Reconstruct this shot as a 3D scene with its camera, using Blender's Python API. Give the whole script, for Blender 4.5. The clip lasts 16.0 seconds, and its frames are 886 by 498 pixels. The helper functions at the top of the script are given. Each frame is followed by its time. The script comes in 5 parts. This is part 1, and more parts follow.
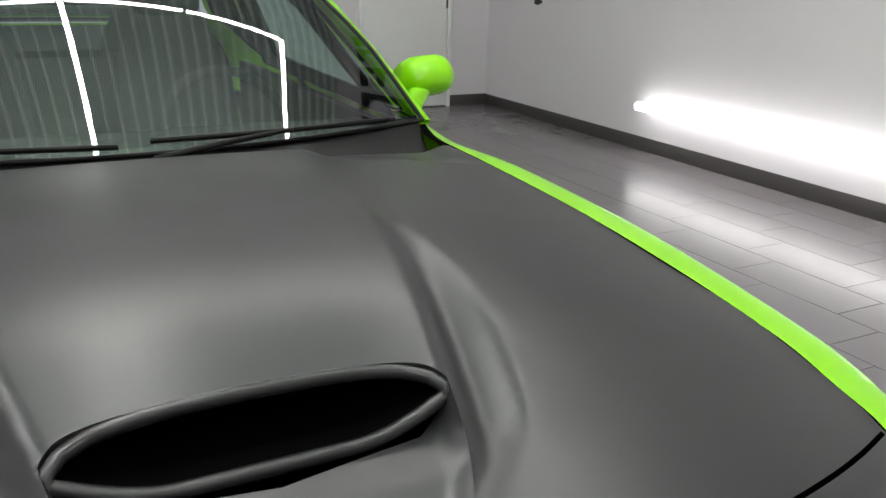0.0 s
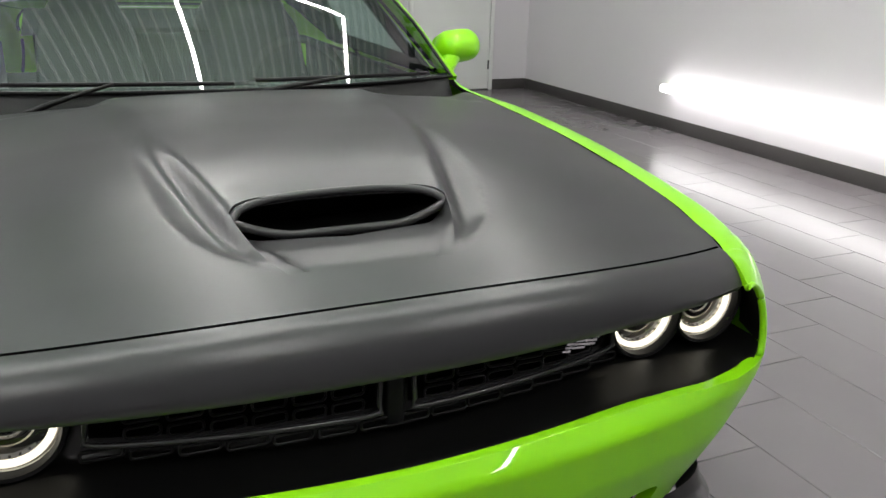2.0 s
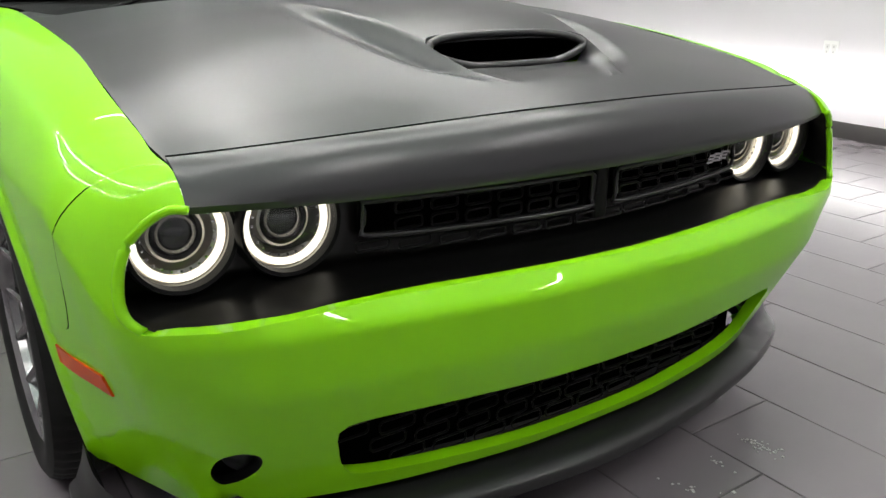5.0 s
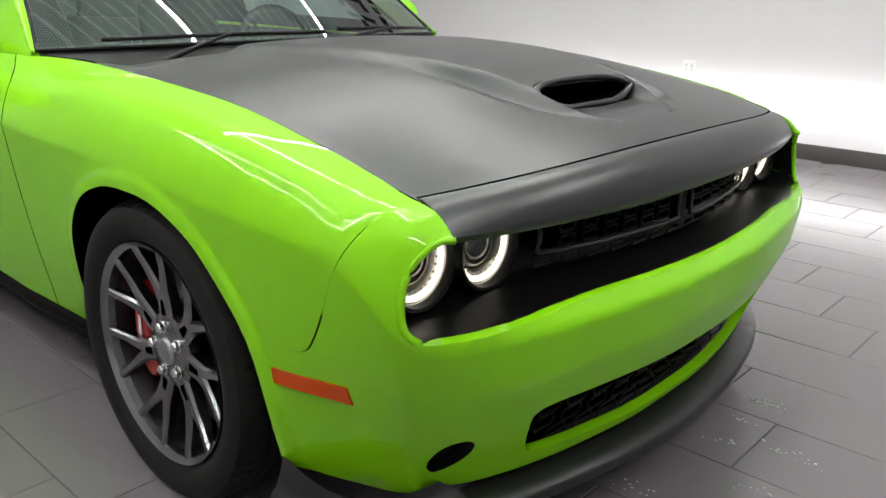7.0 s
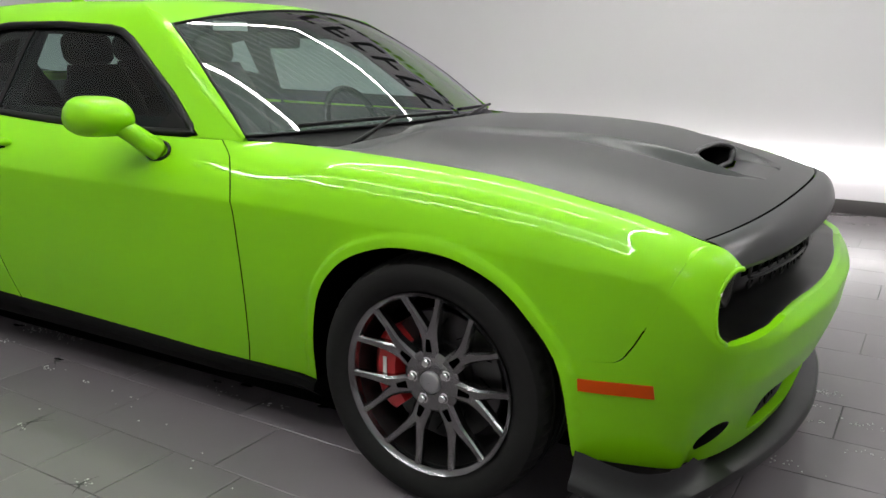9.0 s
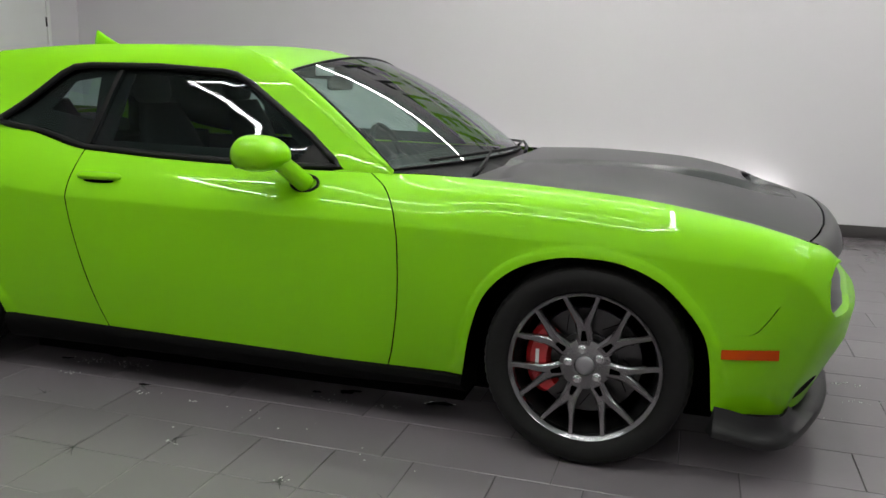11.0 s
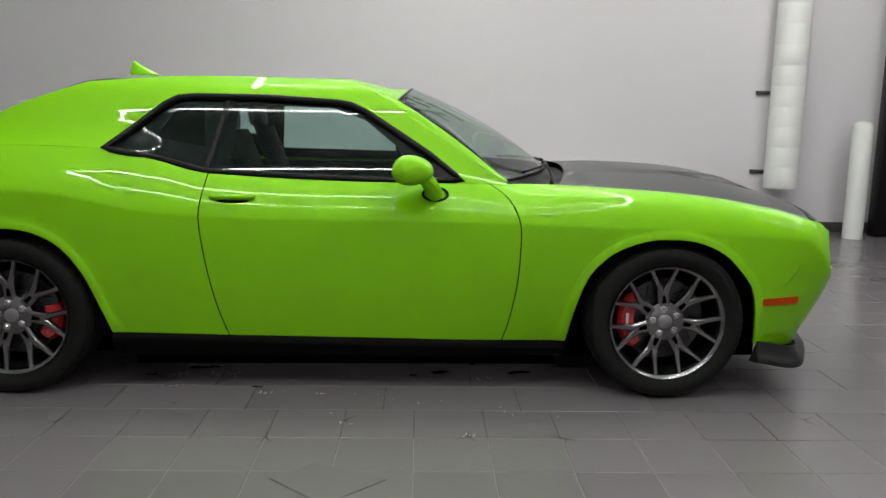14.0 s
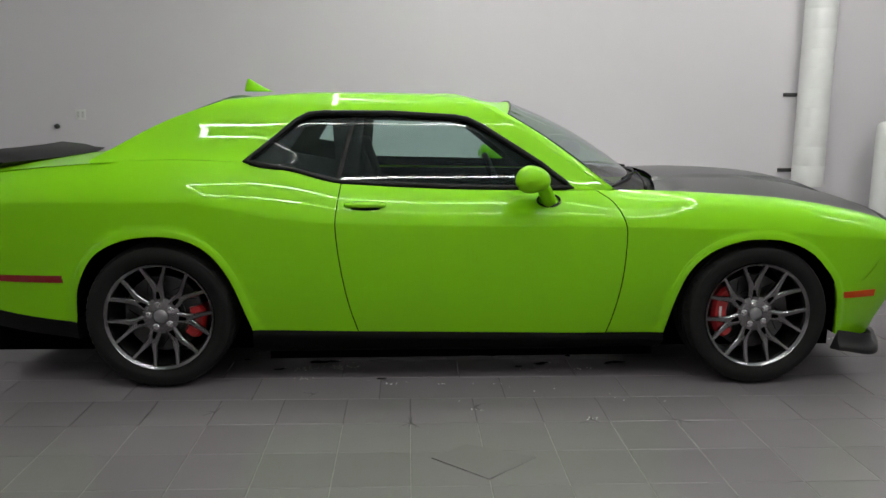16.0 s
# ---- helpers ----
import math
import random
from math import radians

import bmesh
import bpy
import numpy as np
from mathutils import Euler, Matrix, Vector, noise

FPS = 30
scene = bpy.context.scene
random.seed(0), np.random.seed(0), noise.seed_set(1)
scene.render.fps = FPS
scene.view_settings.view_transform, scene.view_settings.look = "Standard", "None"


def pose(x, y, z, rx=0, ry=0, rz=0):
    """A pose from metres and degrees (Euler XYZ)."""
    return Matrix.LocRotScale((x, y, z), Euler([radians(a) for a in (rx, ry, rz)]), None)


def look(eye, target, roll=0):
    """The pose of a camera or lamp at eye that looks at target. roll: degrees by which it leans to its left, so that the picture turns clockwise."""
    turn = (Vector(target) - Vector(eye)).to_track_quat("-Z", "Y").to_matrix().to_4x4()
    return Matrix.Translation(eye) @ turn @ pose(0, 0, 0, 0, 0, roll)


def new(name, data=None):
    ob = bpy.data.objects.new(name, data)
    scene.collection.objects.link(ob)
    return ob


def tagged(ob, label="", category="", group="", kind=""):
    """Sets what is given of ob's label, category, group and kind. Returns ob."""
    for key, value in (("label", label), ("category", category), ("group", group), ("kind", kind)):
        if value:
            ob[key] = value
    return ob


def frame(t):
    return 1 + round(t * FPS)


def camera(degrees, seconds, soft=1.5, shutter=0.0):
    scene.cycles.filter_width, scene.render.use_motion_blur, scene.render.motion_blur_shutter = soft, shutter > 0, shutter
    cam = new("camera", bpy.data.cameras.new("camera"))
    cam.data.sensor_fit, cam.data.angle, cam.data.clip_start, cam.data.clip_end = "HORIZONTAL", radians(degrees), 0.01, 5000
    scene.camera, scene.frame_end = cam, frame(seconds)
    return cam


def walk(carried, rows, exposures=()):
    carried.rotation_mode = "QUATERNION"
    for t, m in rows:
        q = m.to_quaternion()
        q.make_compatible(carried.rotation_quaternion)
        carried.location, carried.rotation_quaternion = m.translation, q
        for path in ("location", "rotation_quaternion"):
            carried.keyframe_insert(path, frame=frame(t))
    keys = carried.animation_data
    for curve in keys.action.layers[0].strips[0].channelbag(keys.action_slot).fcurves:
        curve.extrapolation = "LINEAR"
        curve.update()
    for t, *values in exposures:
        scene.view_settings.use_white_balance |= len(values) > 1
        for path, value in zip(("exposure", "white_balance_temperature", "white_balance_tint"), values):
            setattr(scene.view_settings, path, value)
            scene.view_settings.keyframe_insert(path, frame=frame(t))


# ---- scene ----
cam = camera(57.0, 16.0)
PATH = [
    (0, (1.225, -0.176, 1.364), (-0.452, 0.703, 0.718), 1.5),
    (0.5, (1.338, -0.199, 1.379), (-0.363, 0.626, 0.727), 0.9),
    (1, (1.523, -0.256, 1.381), (-0.2, 0.525, 0.732), 1.6),
    (1.5, (1.69, -0.324, 1.38), (-0.034, 0.445, 0.721), 1.8),
    (2, (1.893, -0.413, 1.358), (0.171, 0.359, 0.695), 1.5),
    (2.5, (1.957, -0.498, 1.306), (0.245, 0.293, 0.64), 1.3),
    (3, (1.996, -0.639, 1.211), (0.3, 0.189, 0.547), 1.0),
    (3.5, (2.001, -0.756, 1.121), (0.33, 0.119, 0.455), 0.9),
    (4, (1.947, -0.824, 1.059), (0.306, 0.102, 0.389), 0.7),
    (4.2, (1.913, -0.868, 1.045), (0.283, 0.081, 0.384), 0.7),
    (6.3, (1.775, -1.432, 1.158), (0.387, -0.149, 0.504), 0.4),
    (6.5, (1.757, -1.5, 1.161), (0.39, -0.192, 0.515), 0.4),
    (7, (1.627, -1.703, 1.167), (0.336, -0.304, 0.552), 0.7),
    (7.5, (1.531, -1.898, 1.194), (0.292, -0.444, 0.602), 0.5),
    (8, (1.423, -2.166, 1.23), (0.253, -0.64, 0.68), 0.4),
    (8.5, (1.3, -2.403, 1.249), (0.2, -0.818, 0.723), 0.1),
    (9, (1.127, -2.65, 1.261), (0.114, -0.994, 0.779), 0.2),
    (9.5, (0.93, -2.877, 1.254), (0.039, -1.145, 0.798), 1.0),
    (10, (0.786, -3.148, 1.275), (-0.016, -1.366, 0.851), 1.0),
    (10.2, (0.721, -3.229, 1.288), (-0.045, -1.43, 0.865), 1.0),
    (12.3, (-0.428, -4.073, 1.324), (-0.661, -2.12, 0.965), 1.2),
    (12.5, (-0.504, -4.127, 1.323), (-0.695, -2.166, 0.974), 1.1),
    (13, (-0.723, -4.255, 1.331), (-0.804, -2.286, 0.987), 1.1),
    (13.5, (-0.929, -4.407, 1.327), (-0.919, -2.436, 0.989), 1.2),
    (14, (-1.126, -4.46, 1.319), (-1.069, -2.491, 0.97), 1.0),
    (14.5, (-1.329, -4.483, 1.332), (-1.25, -2.517, 0.974), 0.9),
    (15, (-1.5, -4.55, 1.352), (-1.418, -2.584, 0.995), 0.7),
    (15.5, (-1.675, -4.665, 1.377), (-1.596, -2.699, 1.018), 0.5),
    (16, (-1.741, -4.778, 1.395), (-1.656, -2.812, 1.04), 0.4),
]
walk(cam, [(t, look(eye, target, roll)) for t, eye, target, roll in PATH], [(0, 0.05), (1.5, 0.18), (3, 0.43), (7.5, 0.31), (9.5, 0.03), (12, -0.10), (16, -0.19)])

# ---- world and lights ----
scene.view_settings.exposure = 0.0
world = bpy.data.worlds.new("world")
scene.world = world
world.use_nodes = True
world.node_tree.nodes["Background"].inputs[0].default_value = (0.5, 0.52, 0.55, 1)
world.node_tree.nodes["Background"].inputs[1].default_value = 0.05

WALL_Y, WALL_X, FRONT_X, BACK_Y, CEIL = 4.35, -6.52, 7.5, -7.0, 5.0


# ---- materials ----
def shader(name, color, rough=0.5, metal=0.0, coat=0.0, coat_rough=0.03, spec=0.5, var=0.0, scale=8.0, bump=0.0, bump_scale=200.0, rough_var=0.0, emit=0.0):
    m = bpy.data.materials.new(name)
    m.use_nodes = True
    nt = m.node_tree
    b = nt.nodes["Principled BSDF"]
    b.inputs["Base Color"].default_value = (*color, 1)
    b.inputs["Roughness"].default_value = rough
    b.inputs["Metallic"].default_value = metal
    b.inputs["Coat Weight"].default_value = coat
    b.inputs["Coat Roughness"].default_value = coat_rough
    b.inputs["Specular IOR Level"].default_value = spec
    if emit:
        b.inputs["Emission Color"].default_value = (*color, 1)
        b.inputs["Emission Strength"].default_value = emit
    co = nt.nodes.new("ShaderNodeTexCoord")
    if var or rough_var:
        n1 = nt.nodes.new("ShaderNodeTexNoise")
        n1.inputs["Scale"].default_value = scale
        n1.inputs["Detail"].default_value = 8
        n1.inputs["Roughness"].default_value = 0.65
        nt.links.new(co.outputs["Object"], n1.inputs["Vector"])
        if var:
            mix = nt.nodes.new("ShaderNodeMix")
            mix.data_type = "RGBA"
            mix.inputs[6].default_value = (*[c * (1 - var) for c in color], 1)
            mix.inputs[7].default_value = (*[min(1, c * (1 + var)) for c in color], 1)
            nt.links.new(n1.outputs["Fac"], mix.inputs[0])
            nt.links.new(mix.outputs[2], b.inputs["Base Color"])
        if rough_var:
            mp = nt.nodes.new("ShaderNodeMapRange")
            mp.inputs["From Min"].default_value, mp.inputs["From Max"].default_value = 0.3, 0.7
            mp.inputs["To Min"].default_value, mp.inputs["To Max"].default_value = max(0.02, rough - rough_var), rough + rough_var
            nt.links.new(n1.outputs["Fac"], mp.inputs["Value"])
            nt.links.new(mp.outputs[0], b.inputs["Roughness"])
    if bump:
        n2 = nt.nodes.new("ShaderNodeTexNoise")
        n2.inputs["Scale"].default_value = bump_scale
        n2.inputs["Detail"].default_value = 4
        nt.links.new(co.outputs["Object"], n2.inputs["Vector"])
        bp = nt.nodes.new("ShaderNodeBump")
        bp.inputs["Strength"].default_value = bump
        bp.inputs["Distance"].default_value = 0.002
        nt.links.new(n2.outputs["Fac"], bp.inputs["Height"])
        nt.links.new(bp.outputs[0], b.inputs["Normal"])
    return m


GREEN = shader("green_paint", (0.220, 0.575, 0.004), 0.42, spec=0.10, coat=0.50, coat_rough=0.02, var=0.02, scale=900)
WRAP = shader("matte_black_wrap", (0.0155, 0.0155, 0.017), 0.33, spec=0.66, var=0.04, scale=5)
BLACK = shader("black_plastic", (0.004, 0.004, 0.0043), 0.42, spec=0.18, var=0.15, scale=30, bump=0.1, bump_scale=600)
SATIN = shader("satin_black", (0.004, 0.004, 0.0043), 0.34, spec=0.25, var=0.1, scale=12)
# next: near-black without gloss, shade of gaps, slots and hollows put into the colour
SHADE_BLACK = shader("painted_shade", (0.002, 0.002, 0.002), 0.9, spec=0.0)
RUBBER = shader("tyre_rubber", (0.0125, 0.0125, 0.0122), 0.6, spec=0.13, var=0.25, scale=18, bump=0.15, bump_scale=300)
RIM = shader("hyper_grey_alloy", (0.215, 0.21, 0.215), 0.22, metal=1.0, var=0.06, scale=9)
BARREL = shader("barrel_grey", (0.075, 0.074, 0.075), 0.4, metal=1.0, var=0.15, scale=12)
STEEL = shader("brake_disc_steel", (0.075, 0.075, 0.075), 0.38, metal=1.0, var=0.15, scale=40)
RED = shader("red_caliper_paint", (0.45, 0.012, 0.015), 0.3, coat=0.6, var=0.05)
CHROME = shader("chrome", (0.75, 0.75, 0.76), 0.1, metal=1.0)
AMBER = shader("amber_lens", (0.58, 0.065, 0.001), 0.35, spec=0.15, coat=0.15, var=0.05, scale=120)
REDLENS = shader("red_lens", (0.22, 0.006, 0.008), 0.2, coat=0.6)
TRIMGREY = shader("grille_trim", (0.022, 0.022, 0.023), 0.28, var=0.05)
CLOTH = shader("seat_leather", (0.008, 0.008, 0.009), 0.65, spec=0.1, var=0.15, scale=25)
PLASTER = shader("painted_wall", (0.635, 0.607, 0.637), 0.55, var=0.02, scale=1.2, bump=0.06, bump_scale=120)
WHITE = shader("white_paint", (0.74, 0.74, 0.73), 0.4, var=0.03, scale=4, bump=0.03)
TILE = shader("grey_porcelain_tile", (0.172, 0.154, 0.166), 0.23, var=0.035, scale=5, rough_var=0.04, bump=0.03, bump_scale=90)
GROUT = shader("grout", (0.05, 0.048, 0.047), 0.85, var=0.2, scale=40)
BASEM = shader("baseboard_tile", (0.055, 0.05, 0.05), 0.45, var=0.12, scale=6)
DECK = shader("dark_ceiling", (0.45, 0.56, 0.52), 0.7, var=0.1, scale=3)
TUBE = shader("led_tube", (1.0, 0.98, 0.96), 0.5, emit=7.5)
STRIP = shader("led_strip", (1.0, 0.98, 0.95), 0.5, emit=56.0)
HALO = shader("halo_ring", (1.0, 0.93, 0.78), 0.4, emit=1.15)
GLASSM = bpy.data.materials.new("tinted_glass")


def glass(m, tint, rough=0.0, ior=1.52):
    m.use_nodes = True
    nt = m.node_tree
    nt.nodes.remove(nt.nodes["Principled BSDF"])
    tr = nt.nodes.new("ShaderNodeBsdfTransparent")
    tr.inputs[0].default_value = (*tint, 1)
    gl = nt.nodes.new("ShaderNodeBsdfGlossy")
    gl.inputs["Roughness"].default_value = rough
    # thin pane: gloss by Schlick's rule, alike from both sides
    fr = nt.nodes.new("ShaderNodeLayerWeight")
    fr.inputs["Blend"].default_value = 0.5
    pw = nt.nodes.new("ShaderNodeMath")
    pw.operation = "POWER"
    nt.links.new(fr.outputs["Facing"], pw.inputs[0])
    pw.inputs[1].default_value = 5.0
    f0 = ((ior - 1) / (ior + 1)) ** 2
    ma = nt.nodes.new("ShaderNodeMath")
    ma.operation = "MULTIPLY_ADD"
    nt.links.new(pw.outputs[0], ma.inputs[0])
    ma.inputs[1].default_value, ma.inputs[2].default_value = 1 - f0, f0
    mx = nt.nodes.new("ShaderNodeMixShader")
    nt.links.new(ma.outputs[0], mx.inputs[0])
    nt.links.new(tr.outputs[0], mx.inputs[1])
    nt.links.new(gl.outputs[0], mx.inputs[2])
    nt.links.new(mx.outputs[0], nt.nodes["Material Output"].inputs[0])
    return m


glass(GLASSM, (0.60, 0.73, 0.70), ior=1.5)
SCREEN = glass(bpy.data.materials.new("windscreen_glass"), (0.66, 0.79, 0.75), ior=2.1)
CLEAR = glass(bpy.data.materials.new("clear_lens"), (0.93, 0.94, 0.94))


# ---- mesh helpers ----
SKIN = []  # panels whose shading follows the true surface
SLIM = [False]  # on while the car's shell is built


def slim(p):
    """The car's plan: hood and grille sit further in from the fender sides."""
    a = abs(p.y)
    t = min(1, max(0, (a - 0.78) / 0.15))
    front = min(1, max(0, (p.x + 0.95) / 0.35))
    k = 0.973 - 0.048 * front * (1 - t * t * (3 - 2 * t))
    return k


def part(name, bm, mat, parent=None, label="", smooth=True, keep=True, gap=None):
    me = bpy.data.meshes.new(name)
    if keep:
        bmesh.ops.recalc_face_normals(bm, faces=bm.faces)
    near = [bm.verts.layers.float_vector.get(k) for k in ("ua", "ub", "va", "vb")]
    if SLIM[0]:
        for v in bm.verts:
            v.co.y *= slim(v.co)
            for l in near:
                if l:
                    v[l].y *= slim(v[l])
    loops = []
    if near[0]:
        bm.faces.index_update()
        bm.normal_update()
        edge = bm.faces.layers.int.get("lip")
        for f in bm.faces:
            for v in f.verts:
                n = (v[near[0]] - v[near[1]]).cross(v[near[2]] - v[near[3]])
                if f[edge] or n.length < 1e-10:
                    loops.append((0, 0, 0))
                else:
                    n.normalize()
                    loops.append(tuple(n if n.dot(f.normal) > 0 else -n))
        for l in near:
            bm.verts.layers.float_vector.remove(bm.verts.layers.float_vector[0])
    bm.to_mesh(me)
    bm.free()
    if loops:
        SKIN.append((me, loops))
        if gap:
            me.materials.append(mat)
            me.materials.append(gap)
            me.polygons.foreach_set("material_index", [1 if loops[p.loop_start] == (0, 0, 0) else 0 for p in me.polygons])
    if smooth:
        me.polygons.foreach_set("use_smooth", [True] * len(me.polygons))
    if not me.materials:
        me.materials.append(mat)
    ob = new(name, me)
    if parent:
        ob.parent = parent
    if label:
        tagged(ob, label)
    return ob


def sharp(ob, deg=35):
    ob.data.set_sharp_from_angle(angle=radians(deg))
    return ob


def box(bm, x0, x1, y0, y1, z0, z1, bevel=0.0, m=None):
    r = bmesh.ops.create_cube(bm, size=1, matrix=Matrix.Translation(((x0 + x1) / 2, (y0 + y1) / 2, (z0 + z1) / 2)) @ Matrix.Diagonal((x1 - x0, y1 - y0, z1 - z0, 1)))
    if bevel:
        es = list({e for v in r["verts"] for e in v.link_edges})
        b = bmesh.ops.bevel(bm, geom=es, offset=bevel, segments=2, affect="EDGES", profile=0.5)
    return bm


def boxed(name, dims, mat, parent=None, label="", bevel=0.003):
    bm = bmesh.new()
    box(bm, *dims, bevel=bevel)
    return sharp(part(name, bm, mat, parent, label))


def interp(x, pts):
    return float(np.interp(x, [p[0] for p in pts], [p[1] for p in pts]))


def smooth_fn(pts):
    """A smooth function through a few points (monotone cubic)."""
    xs, ys = np.array([p[0] for p in pts], float), np.array([p[1] for p in pts], float)
    d = np.diff(ys) / np.diff(xs)
    m = np.r_[d[0], [0 if a * b <= 0 else 2 * a * b / (a + b) for a, b in zip(d, d[1:])], d[-1]]

    def f(x):
        x = min(max(x, xs[0]), xs[-1])
        i = min(int(np.searchsorted(xs, x, "right")) - 1, len(xs) - 2)
        h = xs[i + 1] - xs[i]
        t = (x - xs[i]) / h
        return (2 * t**3 - 3 * t**2 + 1) * ys[i] + (t**3 - 2 * t**2 + t) * h * m[i] + (3 * t**2 - 2 * t**3) * ys[i + 1] + (t**3 - t**2) * h * m[i + 1]

    return f


def curve(pts, step=0.02, closed=False):
    """A Catmull-Rom line through points of any dimension, resampled evenly."""
    p = np.array(pts, float)
    if len(p) == 2:
        n = max(1, int(np.linalg.norm(p[1] - p[0]) / step))
        return [tuple(p[0] + (p[1] - p[0]) * i / n) for i in range(n + 1)]
    q = np.vstack([p[-1], p, p[0], p[1]]) if closed else np.vstack([2 * p[0] - p[1], p, 2 * p[-1] - p[-2]])
    out = []
    for i in range(len(p) if closed else len(p) - 1):
        a, b, c, d = q[i : i + 4]
        for t in np.linspace(0, 1, 16, endpoint=False):
            out.append(0.5 * (2 * b + (c - a) * t + (2 * a - 5 * b + 4 * c - d) * t**2 + (3 * b - a - 3 * c + d) * t**3))
    out.append(q[1] if closed else p[-1])
    out = np.array(out)
    L = np.r_[0, np.cumsum(np.linalg.norm(np.diff(out, axis=0), axis=1))]
    n = max(2, int(round(L[-1] / step)))
    res = [tuple(np.interp(s, L, out[:, k]) for k in range(out.shape[1])) for s in np.linspace(0, L[-1], n + 1)]
    return res[:-1] if closed else res


def chain(*lines):
    """Joins lines end to end into one closed outline."""
    out = []
    for l in lines:
        for p in l:
            if not out or np.hypot(p[0] - out[-1][0], p[1] - out[-1][1]) > 1e-4:
                out.append((float(p[0]), float(p[1])))
    if np.hypot(out[0][0] - out[-1][0], out[0][1] - out[-1][1]) < 1e-4:
        out.pop()
    return out


def inside(px, py, poly):
    r = np.zeros(px.shape, bool)
    n = len(poly)
    for i in range(n):
        (x0, y0), (x1, y1) = poly[i - 1], poly[i]
        if y0 == y1:
            continue
        c = (y0 > py) != (y1 > py)
        r ^= c & (px < (x1 - x0) * (py - y0) / (y1 - y0) + x0)
    return r


from mathutils.geometry import delaunay_2d_cdt


def sheet(outline, fn, step=0.025, holes=(), lip=0.0, lipdir=None, mirror=False, lines=()):
    """A curved panel: the flat outline, less its holes, filled with an even net and carried to space by fn(u, v).
    lip: a turned-in edge of that depth along lipdir; lines: body lines that the net keeps to."""
    loops = [outline, *holes]
    pts, edges = [], []
    for l in loops:
        k = len(pts)
        pts += [Vector(p) for p in l]
        edges += [(k + i, k + (i + 1) % len(l)) for i in range(len(l))]
    b = np.array([tuple(p) for p in pts])
    segs = [(l[i - 1], l[i]) for l in loops for i in range(len(l))]
    for l in lines:
        q = np.array(l)
        ok = inside(q[:, 0], q[:, 1], outline)
        for h in holes:
            ok &= ~inside(q[:, 0], q[:, 1], h)
        for i in range(len(l)):
            if ok[i]:
                if i and ok[i - 1]:
                    edges.append((len(pts) - 1, len(pts)))
                pts.append(Vector(l[i]))
                segs.append((l[i], l[i]))
    lo, hi = b.min(0), b.max(0)
    gx, gy = np.meshgrid(np.arange(lo[0] + step / 2, hi[0], step), np.arange(lo[1] + step / 2, hi[1], step * 0.9))
    gx[1::2] += step / 2
    gx, gy = gx.ravel(), gy.ravel()
    ok = inside(gx, gy, outline)
    for h in holes:
        ok &= ~inside(gx, gy, h)
    gx, gy = gx[ok], gy[ok]
    d = np.full(gx.shape, 9.0)
    for a, c in segs:
        a, c = np.array(a), np.array(c)
        e = c - a
        t = np.clip(((gx - a[0]) * e[0] + (gy - a[1]) * e[1]) / max(e @ e, 1e-12), 0, 1)
        d = np.minimum(d, np.hypot(gx - a[0] - t * e[0], gy - a[1] - t * e[1]))
    far = d > step * 0.5
    allp = pts + [Vector((x, y)) for x, y in zip(gx[far], gy[far])]
    vs, es, fs, *_ = delaunay_2d_cdt(allp, edges, [], 0, 1e-6)
    c = np.array([[sum(vs[i][k] for i in f) / len(f) for k in (0, 1)] for f in fs])
    ok = inside(c[:, 0], c[:, 1], outline)
    for h in holes:
        ok &= ~inside(c[:, 0], c[:, 1], h)
    bm = bmesh.new()
    bv = [bm.verts.new(fn(v[0], v[1])) for v in vs]
    near = [bm.verts.layers.float_vector.new(k) for k in ("ua", "ub", "va", "vb")]
    edge = bm.faces.layers.int.new("lip")
    bm.verts.ensure_lookup_table()
    bv = list(bm.verts)
    h = 0.011
    for b, v in zip(bv, vs):
        for l, (a, c) in zip(near, ((h, 0), (-h, 0), (0, h), (0, -h))):
            b[l] = fn(v[0] + a, v[1] + c)
    for f, o in zip(fs, ok):
        if o:
            try:
                bm.faces.new([bv[i] for i in f])
            except ValueError:
                pass
    bmesh.ops.delete(bm, geom=[v for v in bm.verts if not v.link_faces], context="VERTS")
    if lip:
        es = [e for e in bm.edges if len(e.link_faces) == 1]
        r = bmesh.ops.extrude_edge_only(bm, edges=es)
        for f in r["geom"]:
            if isinstance(f, bmesh.types.BMFace):
                f[edge] = 1
        fn_lip = lipdir if callable(lipdir) else (lambda p: Vector(lipdir))
        for v in r["geom"]:
            if isinstance(v, bmesh.types.BMVert):
                v.co += fn_lip(v.co) * lip
    if mirror:
        flip(bm)
    return bm


def flip(bm):
    for v in bm.verts:
        v.co.y = -v.co.y
        for l in bm.verts.layers.float_vector.values():
            v[l].y = -v[l].y
    bmesh.ops.reverse_faces(bm, faces=bm.faces)


def pipe(bm, pts, r, n=8, closed=False, taper=None):
    """A round bar along points."""
    p = [Vector(q) for q in pts]
    rings = []
    for i, q in enumerate(p):
        a = p[i - 1] if (i or closed) else q
        c = p[(i + 1) % len(p)] if (i + 1 < len(p) or closed) else q
        t = (c - a).normalized()
        up = Vector((0, 0, 1)) if abs(t.z) < 0.9 else Vector((1, 0, 0))
        s = t.cross(up).normalized()
        u = s.cross(t)
        rr = r * (taper(i / (len(p) - 1)) if taper else 1)
        rings.append([bm.verts.new(q + (s * math.cos(k * math.tau / n) + u * math.sin(k * math.tau / n)) * rr) for k in range(n)])
    for a, c in zip(rings, rings[1:] + (rings[:1] if closed else [])):
        for k in range(n):
            bm.faces.new((a[k], a[(k + 1) % n], c[(k + 1) % n], c[k]))
    if not closed:
        bm.faces.new(rings[0][::-1])
        bm.faces.new(rings[-1])
    return bm


